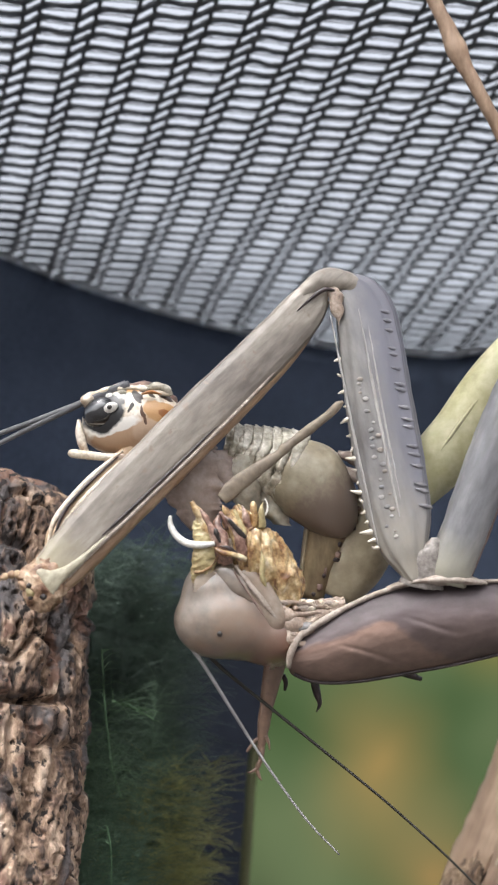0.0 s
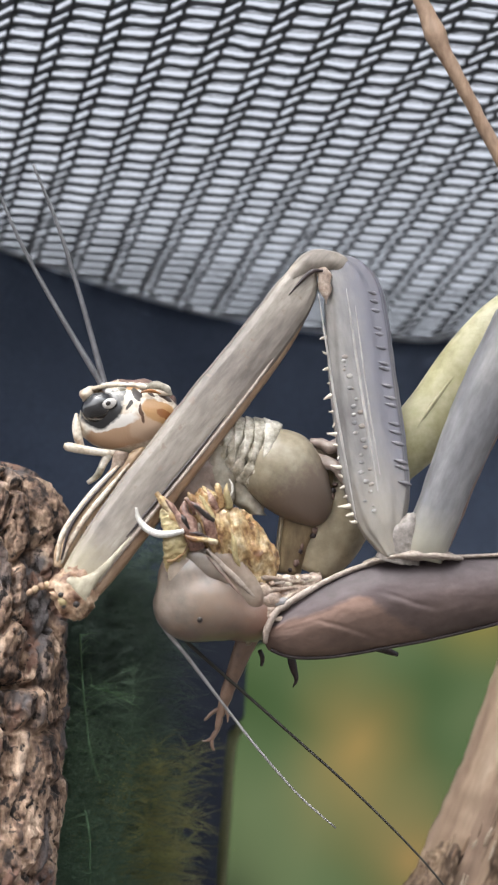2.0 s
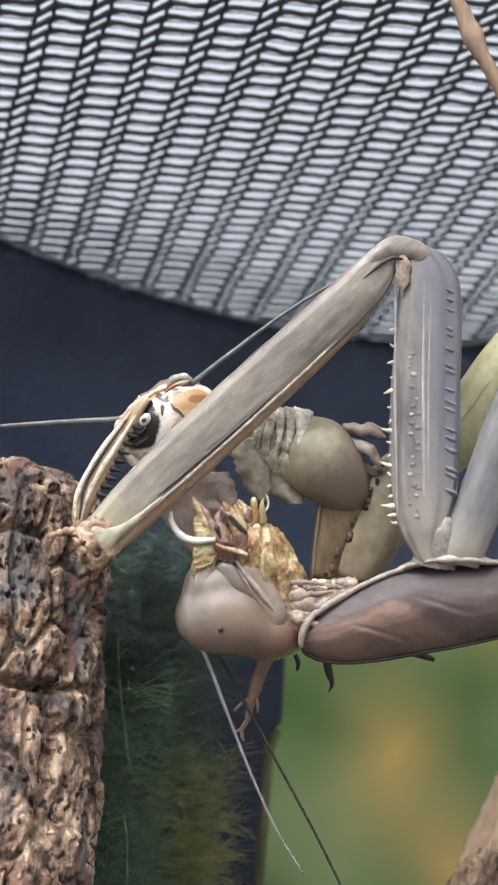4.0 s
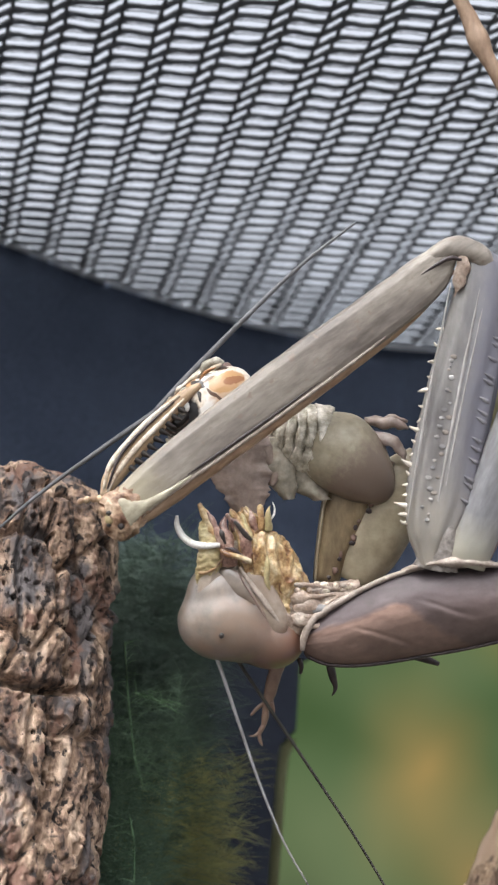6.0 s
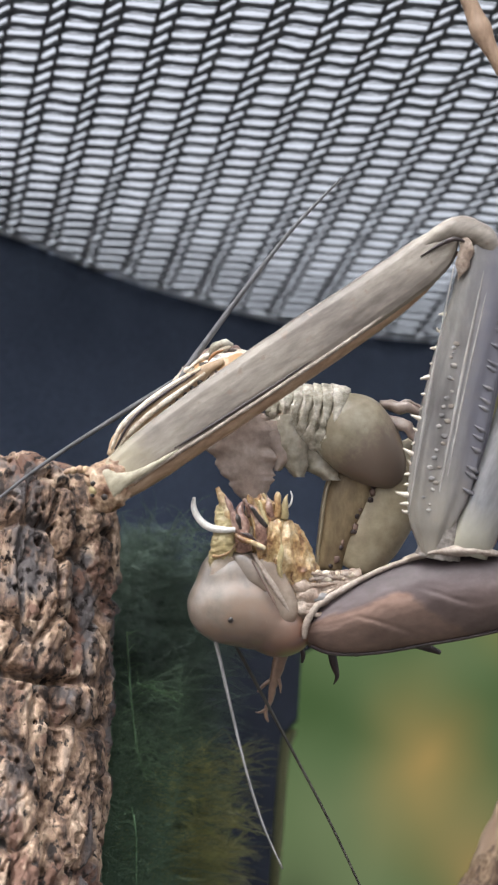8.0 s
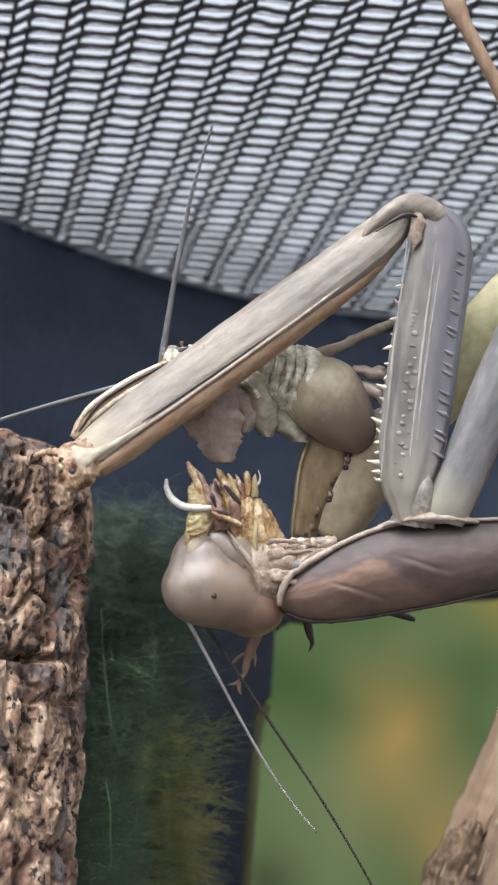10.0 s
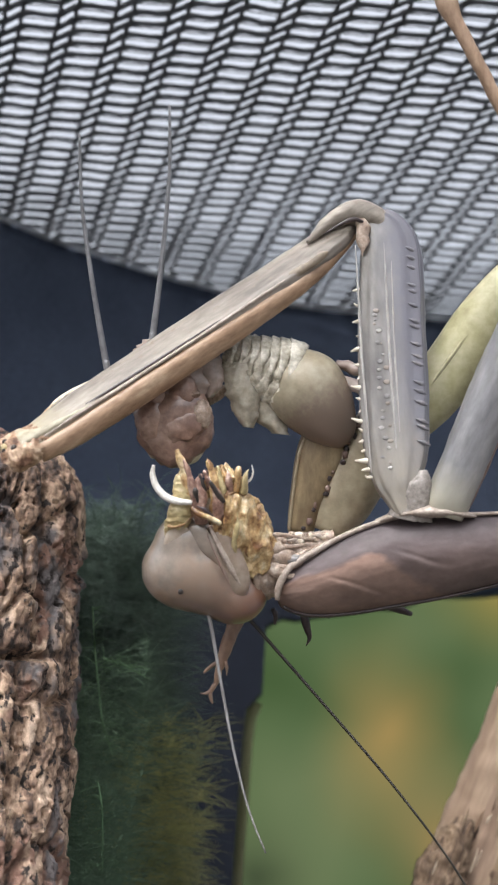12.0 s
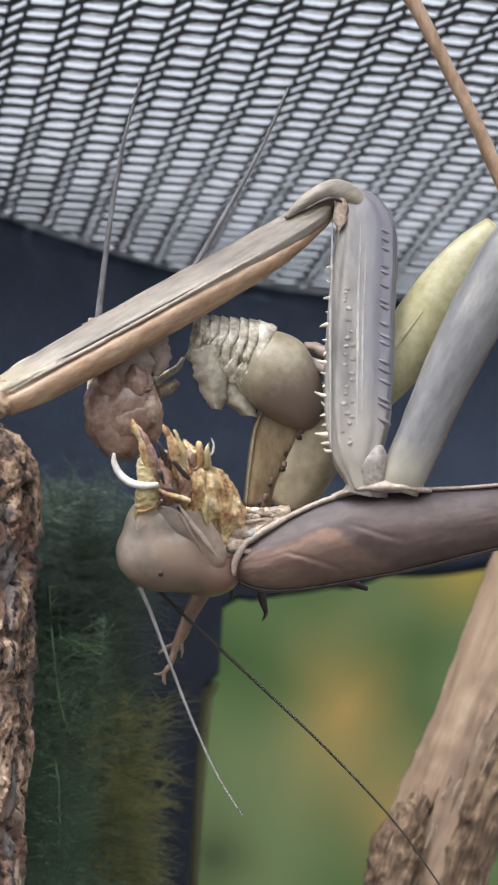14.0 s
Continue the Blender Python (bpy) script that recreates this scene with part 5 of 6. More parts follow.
for v in bm.verts:
    p = v.co.copy()
    k = Vector((p.x * 76, p.y * 62, p.z * 72))
    s = max(0.0, (p.x * 0.72 - p.z * 0.69))
    k += Vector((34, 6, -42)) * s ** 2.2
    k *= 1 + 0.035 * noise.noise(p * 2.2)
    v.co = k * U
abdomen = part("abdomen", bm, DOME, cricket, "swollen olive hind body, freckled, lower rear shaded in its colour")
abdomen.matrix_basis = Matrix.Translation(q(ABD0[0], ABD0[1], 60))
# telescoped pale rings in front of the dome
for k in range(7):
    h = k / 6
    x, z, r = -30 - 106 * h, 17 + 28 * h, 67 - 26 * h
    bm = bmesh.new()
    loft(bm, ur((x + 20, 8, z - 4, r * 0.78, r * 0.66), (x + 9, 8, z - 2, r * 0.86, r * 0.74), (x + 3, 8, z - 1, r * 0.93, r * 0.8), (x, 8, z, r * 1.06, r * 0.9), (x - 5, 8, z, r * 1.06, r * 0.9), (x - 8, 8, z + 1, r * 0.92, r * 0.8), (x - 18, 8, z + 2, r * 0.8, r * 0.66)), 60, 5)
    crumple(bm, 8, 1500, (0.6, 1, 1), k * 2.0)
    part("segment", bm, RIDGE, abdomen, "pale pleated body ring" if k == 0 else "")
part("wing_remnant", flake([(-112, 34, 34), (-118, 8, 34), (-110, -28, 30), (-102, -56, 22), (-96, -80, 10)], 9.0, -34), WINGM, abdomen, "grey-green draped wing remnant")
part("wing_remnant", flake([(-78, 10, 26), (-74, -24, 30), (-58, -60, 30), (-36, -86, 16)], 12.0, -20), WINGM, abdomen)
for rows_ in ([(640, 690, 70, 8, 10), (676, 696, 62, 11, 10), (700, 702, 56, 9, 8), (716, 710, 52, 3, 4)], [(650, 716, 60, 8, 10), (684, 730, 52, 12, 10), (700, 746, 46, 9, 8), (704, 766, 44, 3, 3)], [(640, 690, 66, 4, 5), (684, 688, 60, 5, 5), (716, 698, 56, 2, 2)]):
    bm = bmesh.new()
    loft(bm, arows(rows_), 10, 4, wobble=0.0003, grain=1500)
    part("torn_tissue", bm, FLESH, abdomen, "torn brown tissue")

# torn middle body
flesh = part("thorax", ball((4 * U, 14 * U, 18 * U), (58 * U, 26 * U, 54 * U), 44, 30, 0.22, 620), FLESH, cricket, "torn brown flesh of the middle body")
part("torn_skin", flake([(-10, 74, 50), (-6, 44, 64), (0, 6, 60), (8, -30, 48), (14, -58, 36), (20, -84, 20)], 1.0, -16, 0.2), FLESH, flesh, "thin ragged brown skin")
part("torn_skin", flake([(40, 60, 30), (54, 24, 28), (66, -6, 20), (60, -30, 6)], 6.0, -4, 0.3), FLESH, flesh)
flesh.matrix_basis = Matrix.Translation(q(400, 790, 30))

# cricket head: patterned cream face on one side, brown eaten flesh on the other
bm = bmesh.new()
bmesh.ops.create_uvsphere(bm, u_segments=36, v_segments=26, radius=1.0)
for v in bm.verts:
    p = v.co.copy()
    k = Vector((p.x * 94, p.y * 52, p.z * 64))
    if p.x < 0:
        k.z -= 14 * p.x * p.x * (1 if p.z < 0.3 else 0.3)
    k *= 1 + 0.05 * noise.noise(p * 2.5)
    v.co = k * U


def face_material():
    """Cream cuticle with crisp black, orange and tan markings, laid out on the near side of the face."""
    m = material("marked_cream_face", [(0.3, (0.56, 0.44, 0.32)), (0.42, (0.70, 0.60, 0.48)), (0.55, (0.80, 0.73, 0.63)), (0.75, (0.86, 0.82, 0.75))], 900, rough=0.3, bump=0.35, sheen=0.3, low=0.8)
    nt = m.node_tree
    p = nt.nodes["Principled BSDF"]
    col = p.inputs["Base Color"].links[0].from_socket
    vec = nt.nodes.new("ShaderNodeTexCoord").outputs["Object"]
    warp = nt.nodes.new("ShaderNodeTexNoise")
    warp.inputs["Scale"].default_value = 900.0
    warp.inputs["Detail"].default_value = 3.0
    nt.links.new(vec, warp.inputs["Vector"])
    shift = nt.nodes.new("ShaderNodeVectorMath")
    shift.operation = "MULTIPLY_ADD"
    nt.links.new(warp.outputs["Color"], shift.inputs[0])
    shift.inputs[1].default_value = (22 * U, 0, 22 * U)
    nt.links.new(vec, shift.inputs[2])
    marks = [
        (-20, -34, 62, 26, 10, (0.50, 0.33, 0.21)), (40, -14, 44, 26, 0, (0.56, 0.40, 0.28)),
        (-34, -12, 54, 13, 14, (0.84, 0.80, 0.74)), (54, 14, 36, 20, -18, (0.50, 0.29, 0.13)), (66, 8, 20, 8, -24, (0.30, 0.12, 0.04)),
        (-66, 40, 22, 12, 30, (0.55, 0.32, 0.15)), (0, 56, 46, 5, 0, (0.52, 0.30, 0.14)),
        (-52, 12, 44, 34, 35, (0.012, 0.012, 0.014)), (-14, 46, 6, 22, -20, (0.02, 0.015, 0.012)), (10, 44, 5, 16, 30, (0.03, 0.02, 0.015)),
        (30, 46, 18, 4, -20, (0.05, 0.03, 0.02)), (-44, 54, 16, 5, 25, (0.03, 0.02, 0.015)), (22, 8, 4, 20, 10, (0.10, 0.05, 0.03)),
        (-2, 22, 13, 4, 60, (0.03, 0.02, 0.015)), (60, 44, 20, 4, -30, (0.08, 0.04, 0.02))]
    for x, z, rx, rz, turn, tint in marks:
        mp = nt.nodes.new("ShaderNodeMapping")
        mp.vector_type = "TEXTURE"
        mp.inputs["Location"].default_value = ((x + 11) * U, 0, (z + 11) * U)
        mp.inputs["Rotation"].default_value = (0, -radians(turn), 0)
        mp.inputs["Scale"].default_value = (rx * U, 1, rz * U)
        nt.links.new(shift.outputs[0], mp.inputs[0])
        g = nt.nodes.new("ShaderNodeTexGradient")
        g.gradient_type = "SPHERICAL"
        nt.links.new(mp.outputs[0], g.inputs[0])
        col = mix(nt, ramp(nt, g.outputs[1], [(0.0, (0, 0, 0)), (0.16, (1, 1, 1))]), col, tint)
    nt.links.new(col, p.inputs["Base Color"])
    return m


chead = part("head", bm, face_material(), cricket, "cream head with black and orange markings")
chead.matrix_basis = Matrix.Translation(q(264, 600, 70))
CH = [
    ("eye", EYE_BLACK, ball(u3(-56, -30, 14), (33 * U, 24 * U, 27 * U), 30, 20, 0.05, turn=Matrix.Rotation(radians(-30), 3, "Y")), "glossy black eye"),
    ("eye_glint", WHITE, ball(u3(-36, -52, 22), (13 * U, 4 * U, 9 * U), 16, 12, 0.12, turn=Matrix.Rotation(radians(-20), 3, "Y")), "white patch on the eye"),
    ("eye_glint", DARK, ball(u3(-38, -56, 22), (5 * U, 2 * U, 4 * U), 10, 8, 0.2), ""),
    ("muzzle", CREAM, tube(*ur((-96, -20, 0, 3, 4), (-94, -26, -22, 8, 8), (-88, -28, -46, 8, 8), (-78, -26, -66, 4, 4)), segs=10), "cream muzzle edge"),
    ("brow", CREAM, tube(*ur((-86, -16, 40, 3, 4), (-60, -18, 50, 6, 9), (-30, -18, 56, 6, 11), (4, -18, 58, 6, 11), (36, -18, 54, 6, 9), (66, -24, 44, 3, 4)), segs=14, wobble=0.00022, grain=1700), "cream lumpy brow ridge"),
    ("brow_gap", RUST, tube(*ur((18, -46, 46, 1, 2), (34, -42, 50, 3, 3), (54, -36, 46, 1, 2)), segs=8, wobble=0.00005), ""),
    ("crest", RIDGE, tube(*ur((26, -24, 52, 4, 4), (40, -24, 60, 9, 7), (58, -22, 58, 8, 7), (72, -18, 46, 3, 4)), segs=12, wobble=0.0002, grain=1300), "ragged pale crest"),
    ("feeler_socket", CREAM, ball(u3(-80, -26, 36), (13 * U, 13 * U, 11 * U), 12, 10, 0.1), "cream feeler socket"),
    ("mouth_palp", CREAM, tube(*ur((-22, -40, -66, 6, 6), (-50, -44, -66, 7, 6), (-80, -46, -63, 8, 7), (-104, -46, -60, 8, 7), (-112, -46, -58, 4, 4)), segs=10), "pale mouth palp"),
    ("mouth_palp", RIDGE, tube(*ur((-30, -38, -62, 8, 8), (-40, -40, -84, 7, 7), (-50, -38, -108, 6, 6), (-66, -34, -122, 4, 4)), segs=10, wobble=0.0001), ""),
    ("mouth_palp", JOINT, tube(*ur((-10, -40, -62, 12, 10), (-14, -42, -88, 11, 9), (-24, -40, -104, 5, 5)), segs=10, wobble=0.00015), ""),
]
rnd = random.Random(31)
for k in range(12):
    an = radians(rnd.uniform(8, 158))
    rad_ = rnd.uniform(0.72, 1.0)
    if abs(94 * rad_ * math.cos(an) - 58) < 34:
        an = math.pi - an
    x, z, y = 94 * rad_ * math.cos(an), 62 * rad_ * math.sin(an) + 2, -44 + 32 * rad_ * rad_ + rnd.uniform(-6, 4)
    L, tilt = rnd.uniform(8, 18), rnd.uniform(-0.9, 0.9)
    dx, dz = L * math.cos(tilt), L * math.sin(tilt)
    bm = tube(*ur((x - dx, y + 4, z - dz, 1.5, 2), (x - dx * 0.3, y - 2, z - dz * 0.3, rnd.uniform(3, 6), 3), (x + dx * 0.4, y - 2, z + dz * 0.4, rnd.uniform(3, 6), 3), (x + dx, y + 3, z + dz, 1.5, 2)), segs=9, wobble=0.00018, grain=1500, seed=k * 1.3)
    CH.append(("crown_flake", (CREAM, WHITE, RIDGE, TAN)[k % 4], bm, "crumbled cream crown flake" if k == 0 else ""))
TURNED = (Matrix.Rotation(radians(-100), 3, "Y") @ Matrix.Rotation(radians(172), 3, "Z")).inverted()
LUMP = [
    ("neck_lobe", LUMPM, (0, -8, -26), (68, 46, 84), 0.2, "raw brown lobe of the neck"),
    ("neck_lobe", LUMPM, (-40, 2, -46), (30, 26, 44), 0.14, ""),
    ("neck_lobe", LUMPM, (-26, 42, -46), (27, 22, 38), 0.2, ""),
    ("neck_lobe", LUMPM, (22, 44, -48), (25, 22, 36), 0.2, ""),
    ("neck_plate", LUMPM, (12, -18, -56), (42, 18, 32), 0.16, "smooth greyish plate on the neck"),
    ("neck_lobe", JOINT, (50, -2, -52), (20, 18, 26), 0.2, ""),
]
rnd = random.Random(6)
for k in range(11):
    LUMP.append(("neck_bead", (LUMPM, NECKM, JOINT)[k % 3], (rnd.uniform(-40, 50), rnd.uniform(14, 56), -58 + rnd.uniform(0, 12)), (rnd.uniform(8, 14), 9, rnd.uniform(7, 12)), 0.3, ""))
for s, (n_, m_, (x, z, y), (rx, ry, rz), wob, lab_) in enumerate(LUMP):
    lobe = ball((0, 0, 0), (rx * U, ry * U, rz * U), 28, 20, wob, 700, seed=s * 1.7)
    lobe.transform(Matrix.Translation(TURNED @ u3(x, y, z)) @ TURNED.to_4x4())
    CH.append((n_, m_, lobe, lab_))
for n_, m_, b_, lab_ in CH:
    part(n_, b_, m_, chead, lab_)

# two long feelers of the cricket, keyed
feelers = []
for L, bend in ((430, 30), (430, -26)):
    bm = bmesh.new()
    loft(bm, ur((0, 4, -80, 6, 6), (0, 0, 0, 6.5, 6.5), (0, 0, 14, 6, 6), (bend * 0.15, 0, L * 0.35, 4.6, 4.6), (bend * 0.5, 0, L * 0.7, 3.4, 3.4), (bend * 1.2, 0, L, 2.2, 2.2)), 8, 6)
    feelers.append(part("antenna", bm, MIDFEEL, cricket, "long grey cricket feeler"))
bm = bmesh.new()
loft(bm, ur((2, 0, -6, 10, 4), (0, 0, 14, 15, 5), (0, 0, 50, 14, 5), (2, 0, 90, 11, 6), (3, 0, 124, 8, 6), (2, 0, 138, 10, 8), (2, 0, 152, 8, 6), (3, 0, 200, 8.5, 6), (4, 0, 236, 7.5, 6), (2, 0, 258, 8, 7), (2, 0, 270, 3, 3)), 16, 6, wobble=0.0001)
cleg = part("leg", bm, MAUVE, cricket, "thin pale cricket leg")


# ---- what moves ----
# seconds, drift of the mantis (right, down)
DRIFT = [(0.0, 5, 14), (1.5, 5, 13), (2.0, 2, -2), (2.5, -2, -2), (3.5, 0, -1), (6.0, -4, -1), (7.0, -3, -3), (7.5, -3, -2), (8.0, -4, -4), (8.5, -5, -8), (9.0, -5, -11), (11.5, 7, -30), (12.5, 8, -24), (13.0, 7, -28), (14.0, 7, -33)]


def drift(t):
    ts = [r[0] for r in DRIFT]
    return np.interp(t, ts, [r[1] for r in DRIFT]), np.interp(t, ts, [r[2] for r in DRIFT])


# seconds, elbow, end of the shin, roll of the shin
FORELEG = [
    (0.0, 597, 469, 104, 939, 0), (0.5, 621, 442, 103, 900, 0), (1.0, 646, 435, 115, 896, -4), (1.5, 654, 433, 119, 899, -4), (2.0, 616, 462, 178, 996, 0),
    (2.3, 606, 472, 179, 1001, 0), (2.4, 636, 468, 188, 970, 0), (2.5, 676, 460, 193, 938, 0), (3.0, 670, 449, 153, 904, 0), (3.5, 671, 438, 156, 908, 0), (4.6, 730, 432, 175, 875, 0), (6.0, 784, 430, 188, 854, -4),
    (6.5, 784, 428, 201, 859, -2), (7.0, 766, 432, 214, 890, 0), (7.5, 770, 415, 165, 815, 0), (8.0, 787, 414, 191, 802, 4), (8.5, 763, 410, 182, 808, 4),
    (9.0, 768, 413, 188, 830, 8), (10.2, 745, 414, 165, 815, 28), (11.5, 722, 415, 142, 801, 52), (12.0, 665, 424, 105, 785, 52), (12.5, 663, 418, 113, 863, 54),
    (13.0, 650, 434, 79, 801, 52), (13.5, 698, 426, 92, 758, 52), (14.0, 703, 425, 106, 753, 52)]
# seconds, eye's spot, turn clockwise, turn towards the viewer
HEADS = [
    (0.0, 396, 1060, -10, 0), (0.5, 391, 1073, -8, 0), (1.0, 377, 1076, -9, 0), (1.5, 380, 1076, -9, 0), (2.0, 400, 1062, -17, 0), (2.3, 392, 1093, -18, 0), (2.5, 388, 1106, -19, 0),
    (3.0, 394, 1117, -19, 0), (3.5, 372, 1072, -12, 0), (6.0, 367, 1079, -8, 0), (6.5, 367, 1071, -7, 0), (7.0, 374, 1056, -4, 0), (7.5, 380, 1057, 0, 0),
    (8.0, 379, 1069, -4, 0), (8.5, 377, 1053, -4, 0), (9.0, 380, 1065, -3, 0), (10.5, 380, 1062, -10, 16), (11.5, 408, 1036, -8, 14), (11.8, 396, 1022, -6, 14), (12.0, 357, 1063, 0, -5),
    (12.2, 432, 1038, -20, 56), (12.4, 412, 1016, -18, 50), (12.5, 390, 1032, -6, 18), (13.0, 369, 1071, -1, -8), (13.5, 358, 1078, -2, -8), (14.0, 391, 1069, -8, 0)]
# seconds, nod of the head
NOD = [(0.0, 0), (0.5, -3), (1.0, -22), (1.5, -22), (2.0, 4), (2.5, 6), (3.0, 6), (3.5, 0), (9.0, 0), (11.5, -22), (11.8, -22), (12.0, 10), (12.2, -16), (12.4, -18), (12.5, -24), (13.0, 14), (13.5, 12), (14.0, 12)]
# seconds, root and end of the folded foot
FOOT = [
    (0.0, 95, 905, 185, 790), (0.5, 92, 860, 180, 740), (1.0, 95, 855, 195, 705), (1.5, 94, 850, 195, 690), (2.0, 150, 960, 235, 830), (2.3, 150, 962, 235, 832), (2.5, 172, 890, 262, 780), (3.0, 115, 872, 180, 735),
    (3.5, 113, 890, 190, 725), (6.0, 158, 824, 290, 655), (6.5, 165, 838, 318, 628), (7.0, 185, 850, 330, 660), (7.5, 148, 780, 310, 620), (8.0, 168, 770, 330, 620), (8.5, 162, 772, 330, 620),
    (9.0, 160, 790, 320, 640), (10.2, 150, 780, 330, 650), (11.5, 140, 780, 340, 660), (12.0, 105, 765, 310, 650), (12.5, 118, 840, 310, 720), (13.0, 80, 785, 290, 670), (13.5, 95, 745, 310, 640), (14.0, 108, 740, 320, 640)]
# seconds, middle of the cricket's hind body, turn clockwise
ABDOMEN = [
    (0.0, 552, 789, 6), (0.5, 548, 784, 4), (1.0, 545, 780, 4), (1.5, 547, 784, 4), (2.0, 543, 796, 4), (2.3, 537, 790, 3), (2.5, 546, 778, 0), (3.0, 543, 769, 0), (3.5, 536, 768, 0), (6.0, 572, 754, -4),
    (6.5, 580, 742, -4), (7.0, 586, 744, -2), (7.5, 590, 742, 0), (8.0, 592, 738, 0), (8.5, 592, 735, 2), (9.0, 590, 732, 2), (11.5, 577, 690, 6), (12.0, 570, 705, 6), (12.5, 580, 716, 6), (13.0, 580, 712, 6), (13.5, 583, 708, 6), (14.0, 590, 710, 6)]
# seconds, middle of the cricket's head, turn clockwise, turn about the upright
PREY_HEAD = [
    (0.0, 244, 684, 0, 0), (0.5, 240, 614, 0, 0), (1.0, 264, 605, 4, 0), (1.5, 264, 593, 4, 0), (2.0, 278, 706, 4, 0), (2.3, 274, 710, 4, 0), (2.5, 306, 668, 4, 0), (3.0, 250, 726, -26, 0), (3.5, 262, 717, -28, 0),
    (4.6, 305, 695, -32, 0), (6.0, 342, 675, -38, 0), (6.5, 368, 664, -40, 0), (7.0, 388, 680, -38, 0), (7.5, 368, 648, -36, 0), (8.0, 352, 660, -36, 0), (8.5, 372, 646, -36, 0), (9.0, 372, 656, -36, 0),
    (9.6, 355, 665, -50, 50), (10.2, 358, 690, -70, 95), (10.8, 360, 710, -90, 140), (11.5, 362, 728, -100, 168), (12.0, 338, 752, -104, 172), (12.5, 386, 783, -96, 174), (13.0, 306, 790, -104, 174), (13.5, 325, 770, -100, 172), (14.0, 326, 775, -100, 170)]
# seconds, middle of the torn middle body
FLESH_AT = [
    (0.0, 345, 795), (0.5, 335, 760), (1.0, 340, 728), (1.5, 345, 722), (2.0, 370, 835), (2.5, 385, 805), (3.0, 352, 858), (3.5, 308, 862), (6.0, 395, 785), (6.5, 405, 795), (7.0, 410, 780),
    (7.5, 398, 780), (8.0, 400, 776), (8.5, 400, 770), (9.0, 394, 775), (10.2, 390, 740), (11.5, 375, 692), (12.0, 340, 690), (12.5, 385, 705), (13.0, 308, 708), (13.5, 318, 690), (14.0, 322, 690)]
# seconds, root and direction of the cricket's two feelers (degrees from upright, clockwise)
FEEL_A = [(0.0, 165, 648, -112), (0.5, 170, 590, -112), (1.0, 192, 565, -100), (1.5, 196, 558, -95), (2.0, 230, 650, -33), (2.2, 226, 636, -2), (2.5, 282, 590, -5), (3.0, 208, 678, 12), (3.5, 240, 690, 50), (6.0, 300, 626, 42), (6.5, 318, 628, 45), (7.0, 323, 660, 30), (7.5, 312, 600, 34), (9.0, 322, 620, 30), (10.2, 300, 640, 0), (11.5, 250, 690, -36), (12.0, 218, 660, -12), (12.5, 235, 700, -36), (13.0, 238, 640, -6), (13.5, 284, 600, 3), (14.0, 283, 600, 5)]
FEEL_B = [(0.0, 160, 650, -114), (0.5, 165, 595, -113), (1.0, 186, 572, -115), (1.5, 190, 570, -113), (2.0, 232, 648, -14), (2.2, 238, 634, 28), (2.5, 300, 590, 42), (3.0, 190, 700, -88), (3.5, 198, 706, -88), (6.0, 275, 666, -122), (6.5, 292, 672, -124), (7.0, 279, 714, -126), (7.5, 282, 640, -120), (9.0, 290, 660, -118), (10.2, 270, 690, -100), (11.5, 200, 725, -82), (12.0, 300, 610, 8), (12.5, 365, 600, 3), (13.0, 380, 575, 31), (13.5, 424, 570, 35), (14.0, 424, 570, 32)]
# seconds, root of each feeler of the mantis, and a point that it passes
WHISK_A = [(0.0, 360, 1104, 480, 1279), (0.5, 347, 1133, 472, 1368), (1.0, 350, 1145, 460, 1510), (1.5, 347, 1123, 434, 1443), (2.0, 363, 1111, 483, 1256), (2.5, 376, 1153, 431, 1228), (3.0, 378, 1164, 458, 1309), (3.5, 341, 1118, 396, 1238), (6.0, 358, 1124, 408, 1254), (6.5, 356, 1119, 466, 1459), (7.5, 350, 1100, 452, 1485), (9.0, 350, 1107, 464, 1415), (11.5, 387, 1146, 504, 1282), (12.0, 400, 1115, 444, 1315), (12.5, 376, 1133, 476, 1283), (13.0, 384, 1116, 469, 1391), (13.5, 398, 1128, 465, 1343), (14.0, 364, 1118, 476, 1383)]
WHISK_B = [(0.0, 410, 1129, 840, 1507), (0.5, 392, 1158, 850, 1528), (1.0, 365, 1160, 485, 1550), (1.5, 384, 1153, 489, 1531), (2.0, 393, 1116, 538, 1256), (2.5, 431, 1193, 769, 1505), (3.0, 428, 1174, 763, 1497), (3.5, 371, 1128, 554, 1511), (6.0, 398, 1129, 636, 1517), (6.5, 396, 1119, 636, 1537), (7.5, 380, 1100, 615, 1568), (9.0, 384, 1110, 598, 1563), (11.5, 395, 1150, 747, 1532), (12.0, 470, 1110, 634, 1315), (12.5, 383, 1140, 726, 1569), (13.0, 449, 1131, 804, 1569), (13.5, 470, 1118, 685, 1343), (14.0, 406, 1118, 881, 1603)]
# seconds, root and end of the cricket's thin leg
LEG = [(0.0, 402, 817, 616, 646, -20), (0.5, 470, 800, 640, 860, -20), (1.0, 457, 887, 608, 818, -20), (1.5, 500, 780, 590, 760, 60), (3.0, 520, 760, 600, 780, 60), (6.0, 560, 730, 630, 760, 60), (9.0, 560, 720, 630, 750, 60), (10.2, 500, 660, 640, 580, 40), (11.5, 400, 630, 620, 483, 20), (12.0, 385, 604, 600, 466, 20), (12.15, 500, 700, 590, 720, 60), (12.5, 500, 700, 590, 720, 60), (13.0, 500, 700, 590, 720, 60), (14.0, 500, 700, 590, 720, 60)]


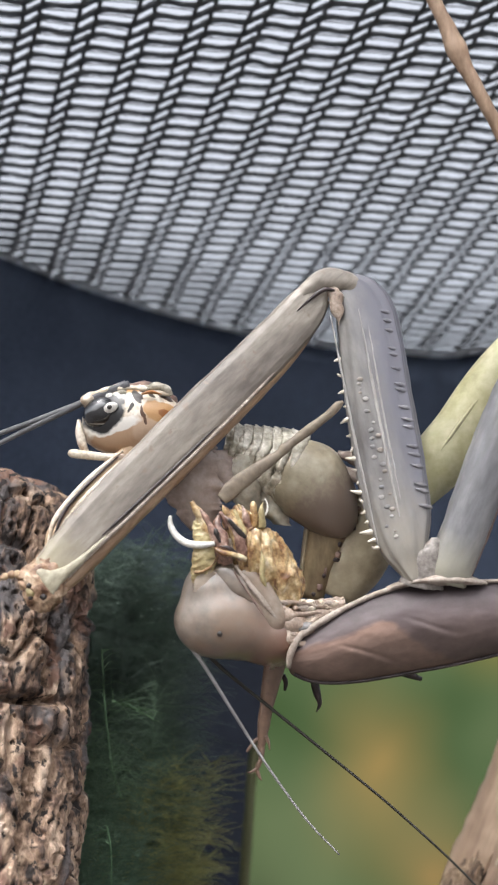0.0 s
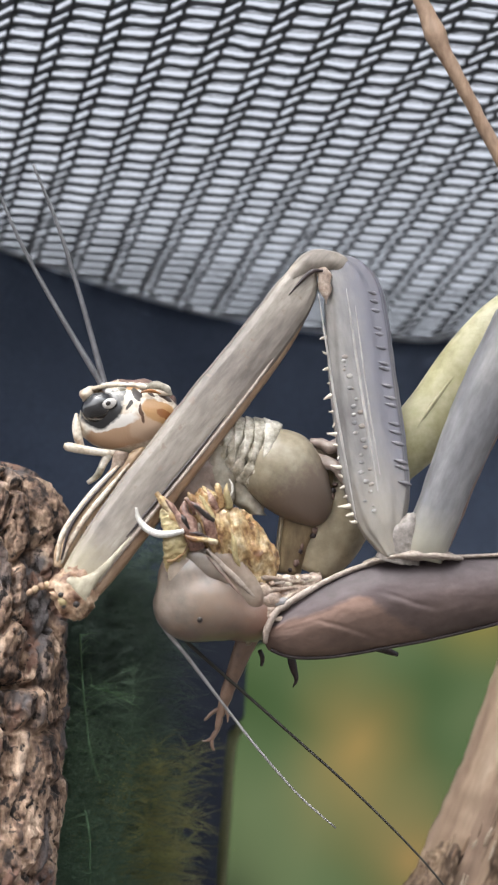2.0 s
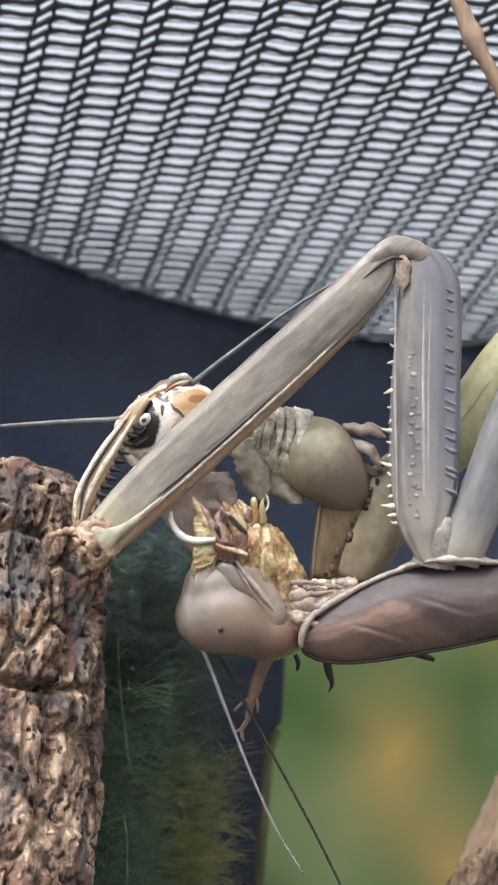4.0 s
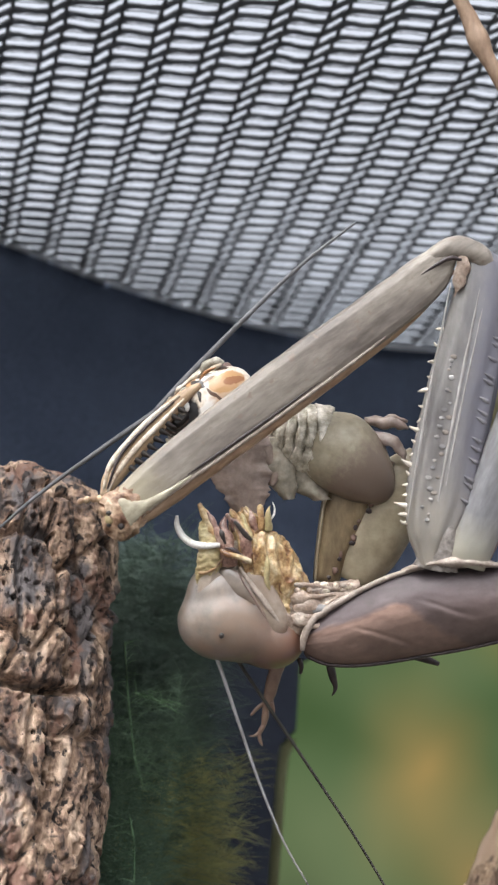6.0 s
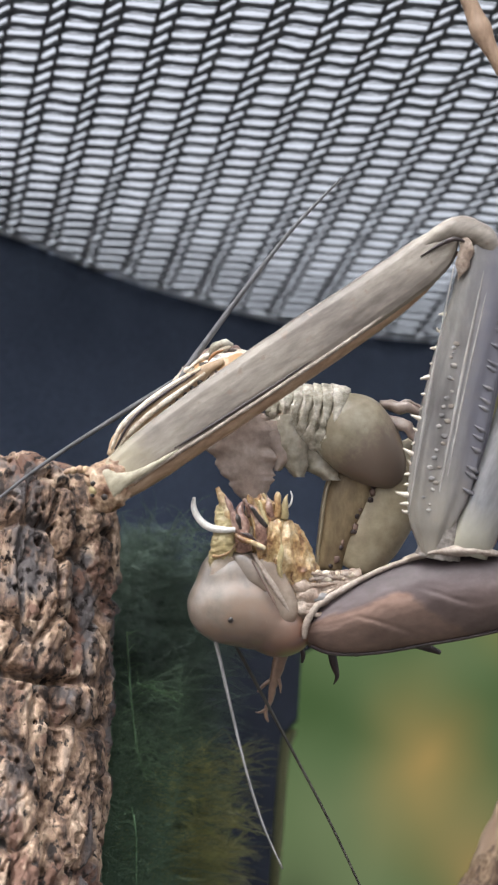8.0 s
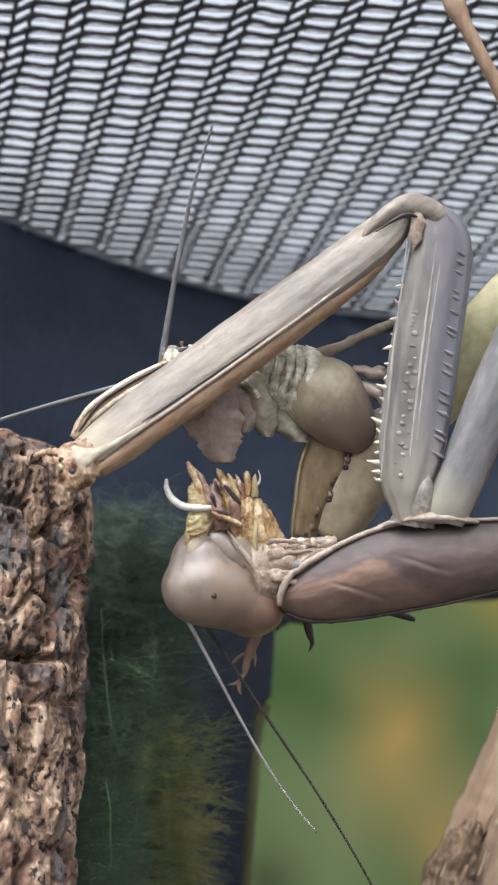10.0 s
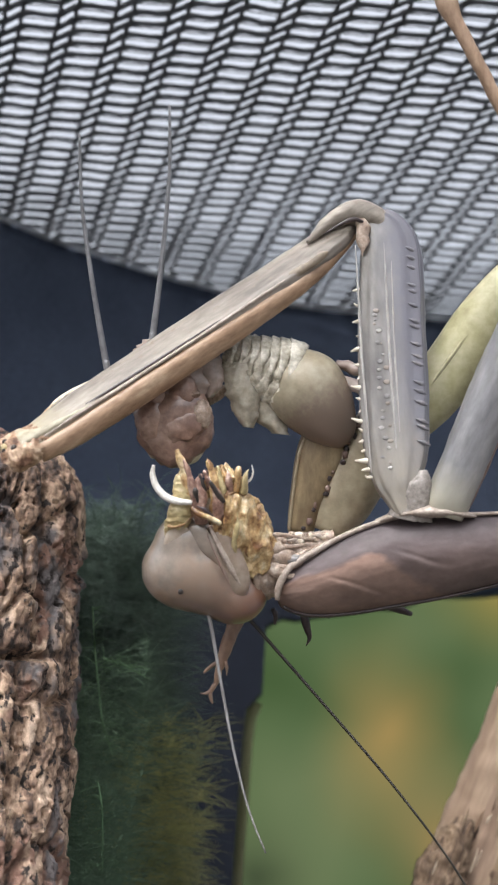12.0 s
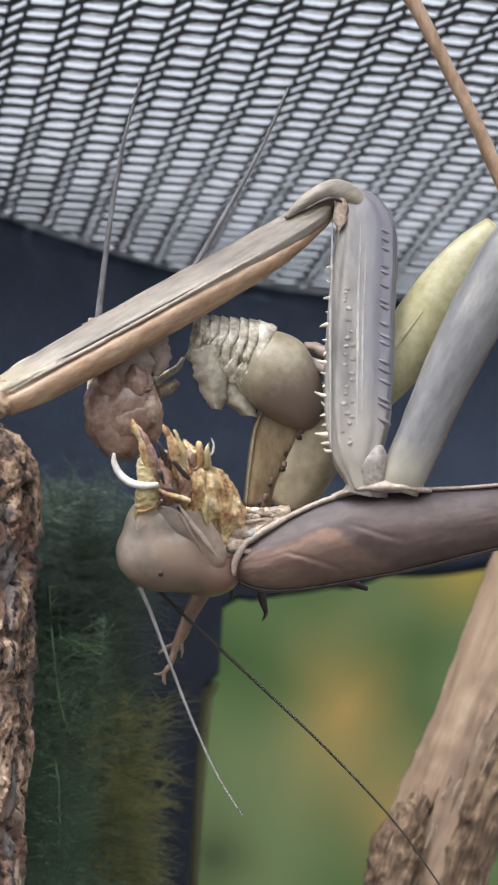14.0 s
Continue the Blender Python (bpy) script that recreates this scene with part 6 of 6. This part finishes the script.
# seconds, tip of the mantis's middle foot and a point up its shin
LEG_TIP = [(0.0, 461, 1306, 490, 1140), (1.0, 440, 1262, 478, 1120), (2.0, 418, 1280, 472, 1130), (3.5, 404, 1256, 446, 1140), (6.0, 428, 1258, 462, 1140), (7.5, 436, 1238, 466, 1140), (9.0, 436, 1226, 468, 1130), (11.5, 410, 1240, 462, 1120), (12.0, 398, 1246, 446, 1120), (12.5, 406, 1252, 458, 1128), (13.5, 396, 1248, 452, 1124), (14.0, 392, 1250, 452, 1124)]
# seconds, shift of the front hip to the right, its turn clockwise
COXA = [(0.0, -14, -2), (3.5, -14, -2), (6.0, -8, -1), (9.0, -6, -1), (11.5, 0, 0), (14.0, 0, 0)]


# seconds, how far the jaws are pushed out
JAWS = [(0.0, 4), (1.0, 0), (3.5, 4), (7.5, 0), (9.0, 4), (11.5, 20), (12.0, 14), (12.5, 0), (13.0, 14), (13.5, 20), (14.0, 40)]


def motions():
    walk(jaws, [(t, Matrix.Translation(u3(-0.1 * d, 0, d))) for t, d in JAWS])
    walk(coxa, [(t, Matrix.Translation(u3(dx, 0, 0)) @ Matrix.Translation(q(808, 955, -34)) @ Matrix.Rotation(radians(a), 4, "Y") @ Matrix.Translation(-q(808, 955, -34)) @ HIP_AXIS) for t, dx, a in COXA])
    walk(leg, [(t, bar(q(x0 - drift(t)[0], y0 - drift(t)[1], 60), q(x1 - drift(t)[0], y1 - drift(t)[1], 56))) for t, x0, y0, x1, y1 in LEG_TIP])
    walk(mantis, [(t, SHEET @ Matrix.Translation(u3(dx, 0, -dy))) for t, dx, dy in DRIFT])
    f_rows, t_rows = [], []
    for t, ex, ey, tx, ty, roll in FORELEG:
        dx, dy = drift(t)
        e = (ex - dx, ey - dy)
        f_rows.append((t, femur_pose(e)))
        t_rows.append((t, tibia_pose(e, (tx - dx, ty - dy), roll)))
    walk(femur, f_rows)
    walk(elbow_cap, [(t, tibia_pose((ex - drift(t)[0], ey - drift(t)[1]), (tx - drift(t)[0], ty - drift(t)[1]), 0)) for t, ex, ey, tx, ty, roll in FORELEG])
    walk(tibia, t_rows)
    rows = []
    spot = Matrix.Translation(hq(383, 1059, -80))
    nods = [r[0] for r in NOD]
    for t, x, y, roll, yaw in HEADS:
        dx, dy = drift(t)
        rows.append((t, Matrix.Translation(q(x - dx, y - dy, 0)) @ spot @ Matrix.Rotation(radians(np.interp(t, nods, [r[1] for r in NOD])), 4, "X") @ spot.inverted() @ Matrix.Rotation(radians(roll), 4, "Y") @ Matrix.Rotation(radians(yaw), 4, "Z")))
    walk(head, rows)
    rows = []
    for t, x0, y0, x1, y1 in FOOT:
        dx, dy = drift(t)
        rows.append((t, bar(q(x0 - dx, y0 - dy, -20), q(x1 - dx, y1 - dy, 20))))
    walk(tarsus, rows)
    for ob, table, w in zip(mantis_feelers, (WHISK_A, WHISK_B), (-30, 40)):
        rows = []
        for t, x0, y0, x1, y1 in table:
            dx, dy = drift(t)
            rows.append((t, bar(q(x0 - dx, y0 - dy, w), q(x1 - dx, y1 - dy, w))))
        walk(ob, rows)
    walk(abdomen, [(t, Matrix.Translation(q(x, y, 60)) @ Matrix.Rotation(radians(a), 4, "Y")) for t, x, y, a in ABDOMEN])
    walk(chead, [(t, Matrix.Translation(q(x, y, 70)) @ Matrix.Rotation(radians(a), 4, "Y") @ Matrix.Rotation(radians(b), 4, "Z")) for t, x, y, a, b in PREY_HEAD])
    walk(flesh, [(t, Matrix.Translation(q(x, y, 30))) for t, x, y in FLESH_AT])
    for ob, table in zip(feelers, (FEEL_A, FEEL_B)):
        rows = []
        for t, x, y, a in table:
            d = Vector((math.sin(radians(a)), 0.12, math.cos(radians(a))))
            p = q(x, y, 50)
            rows.append((t, bar(p, p + d)))
        walk(ob, rows)
    walk(cleg, [(t, bar(q(x0, y0, w), q(x1, y1, w + 10))) for t, x0, y0, x1, y1, w in LEG])


motions()
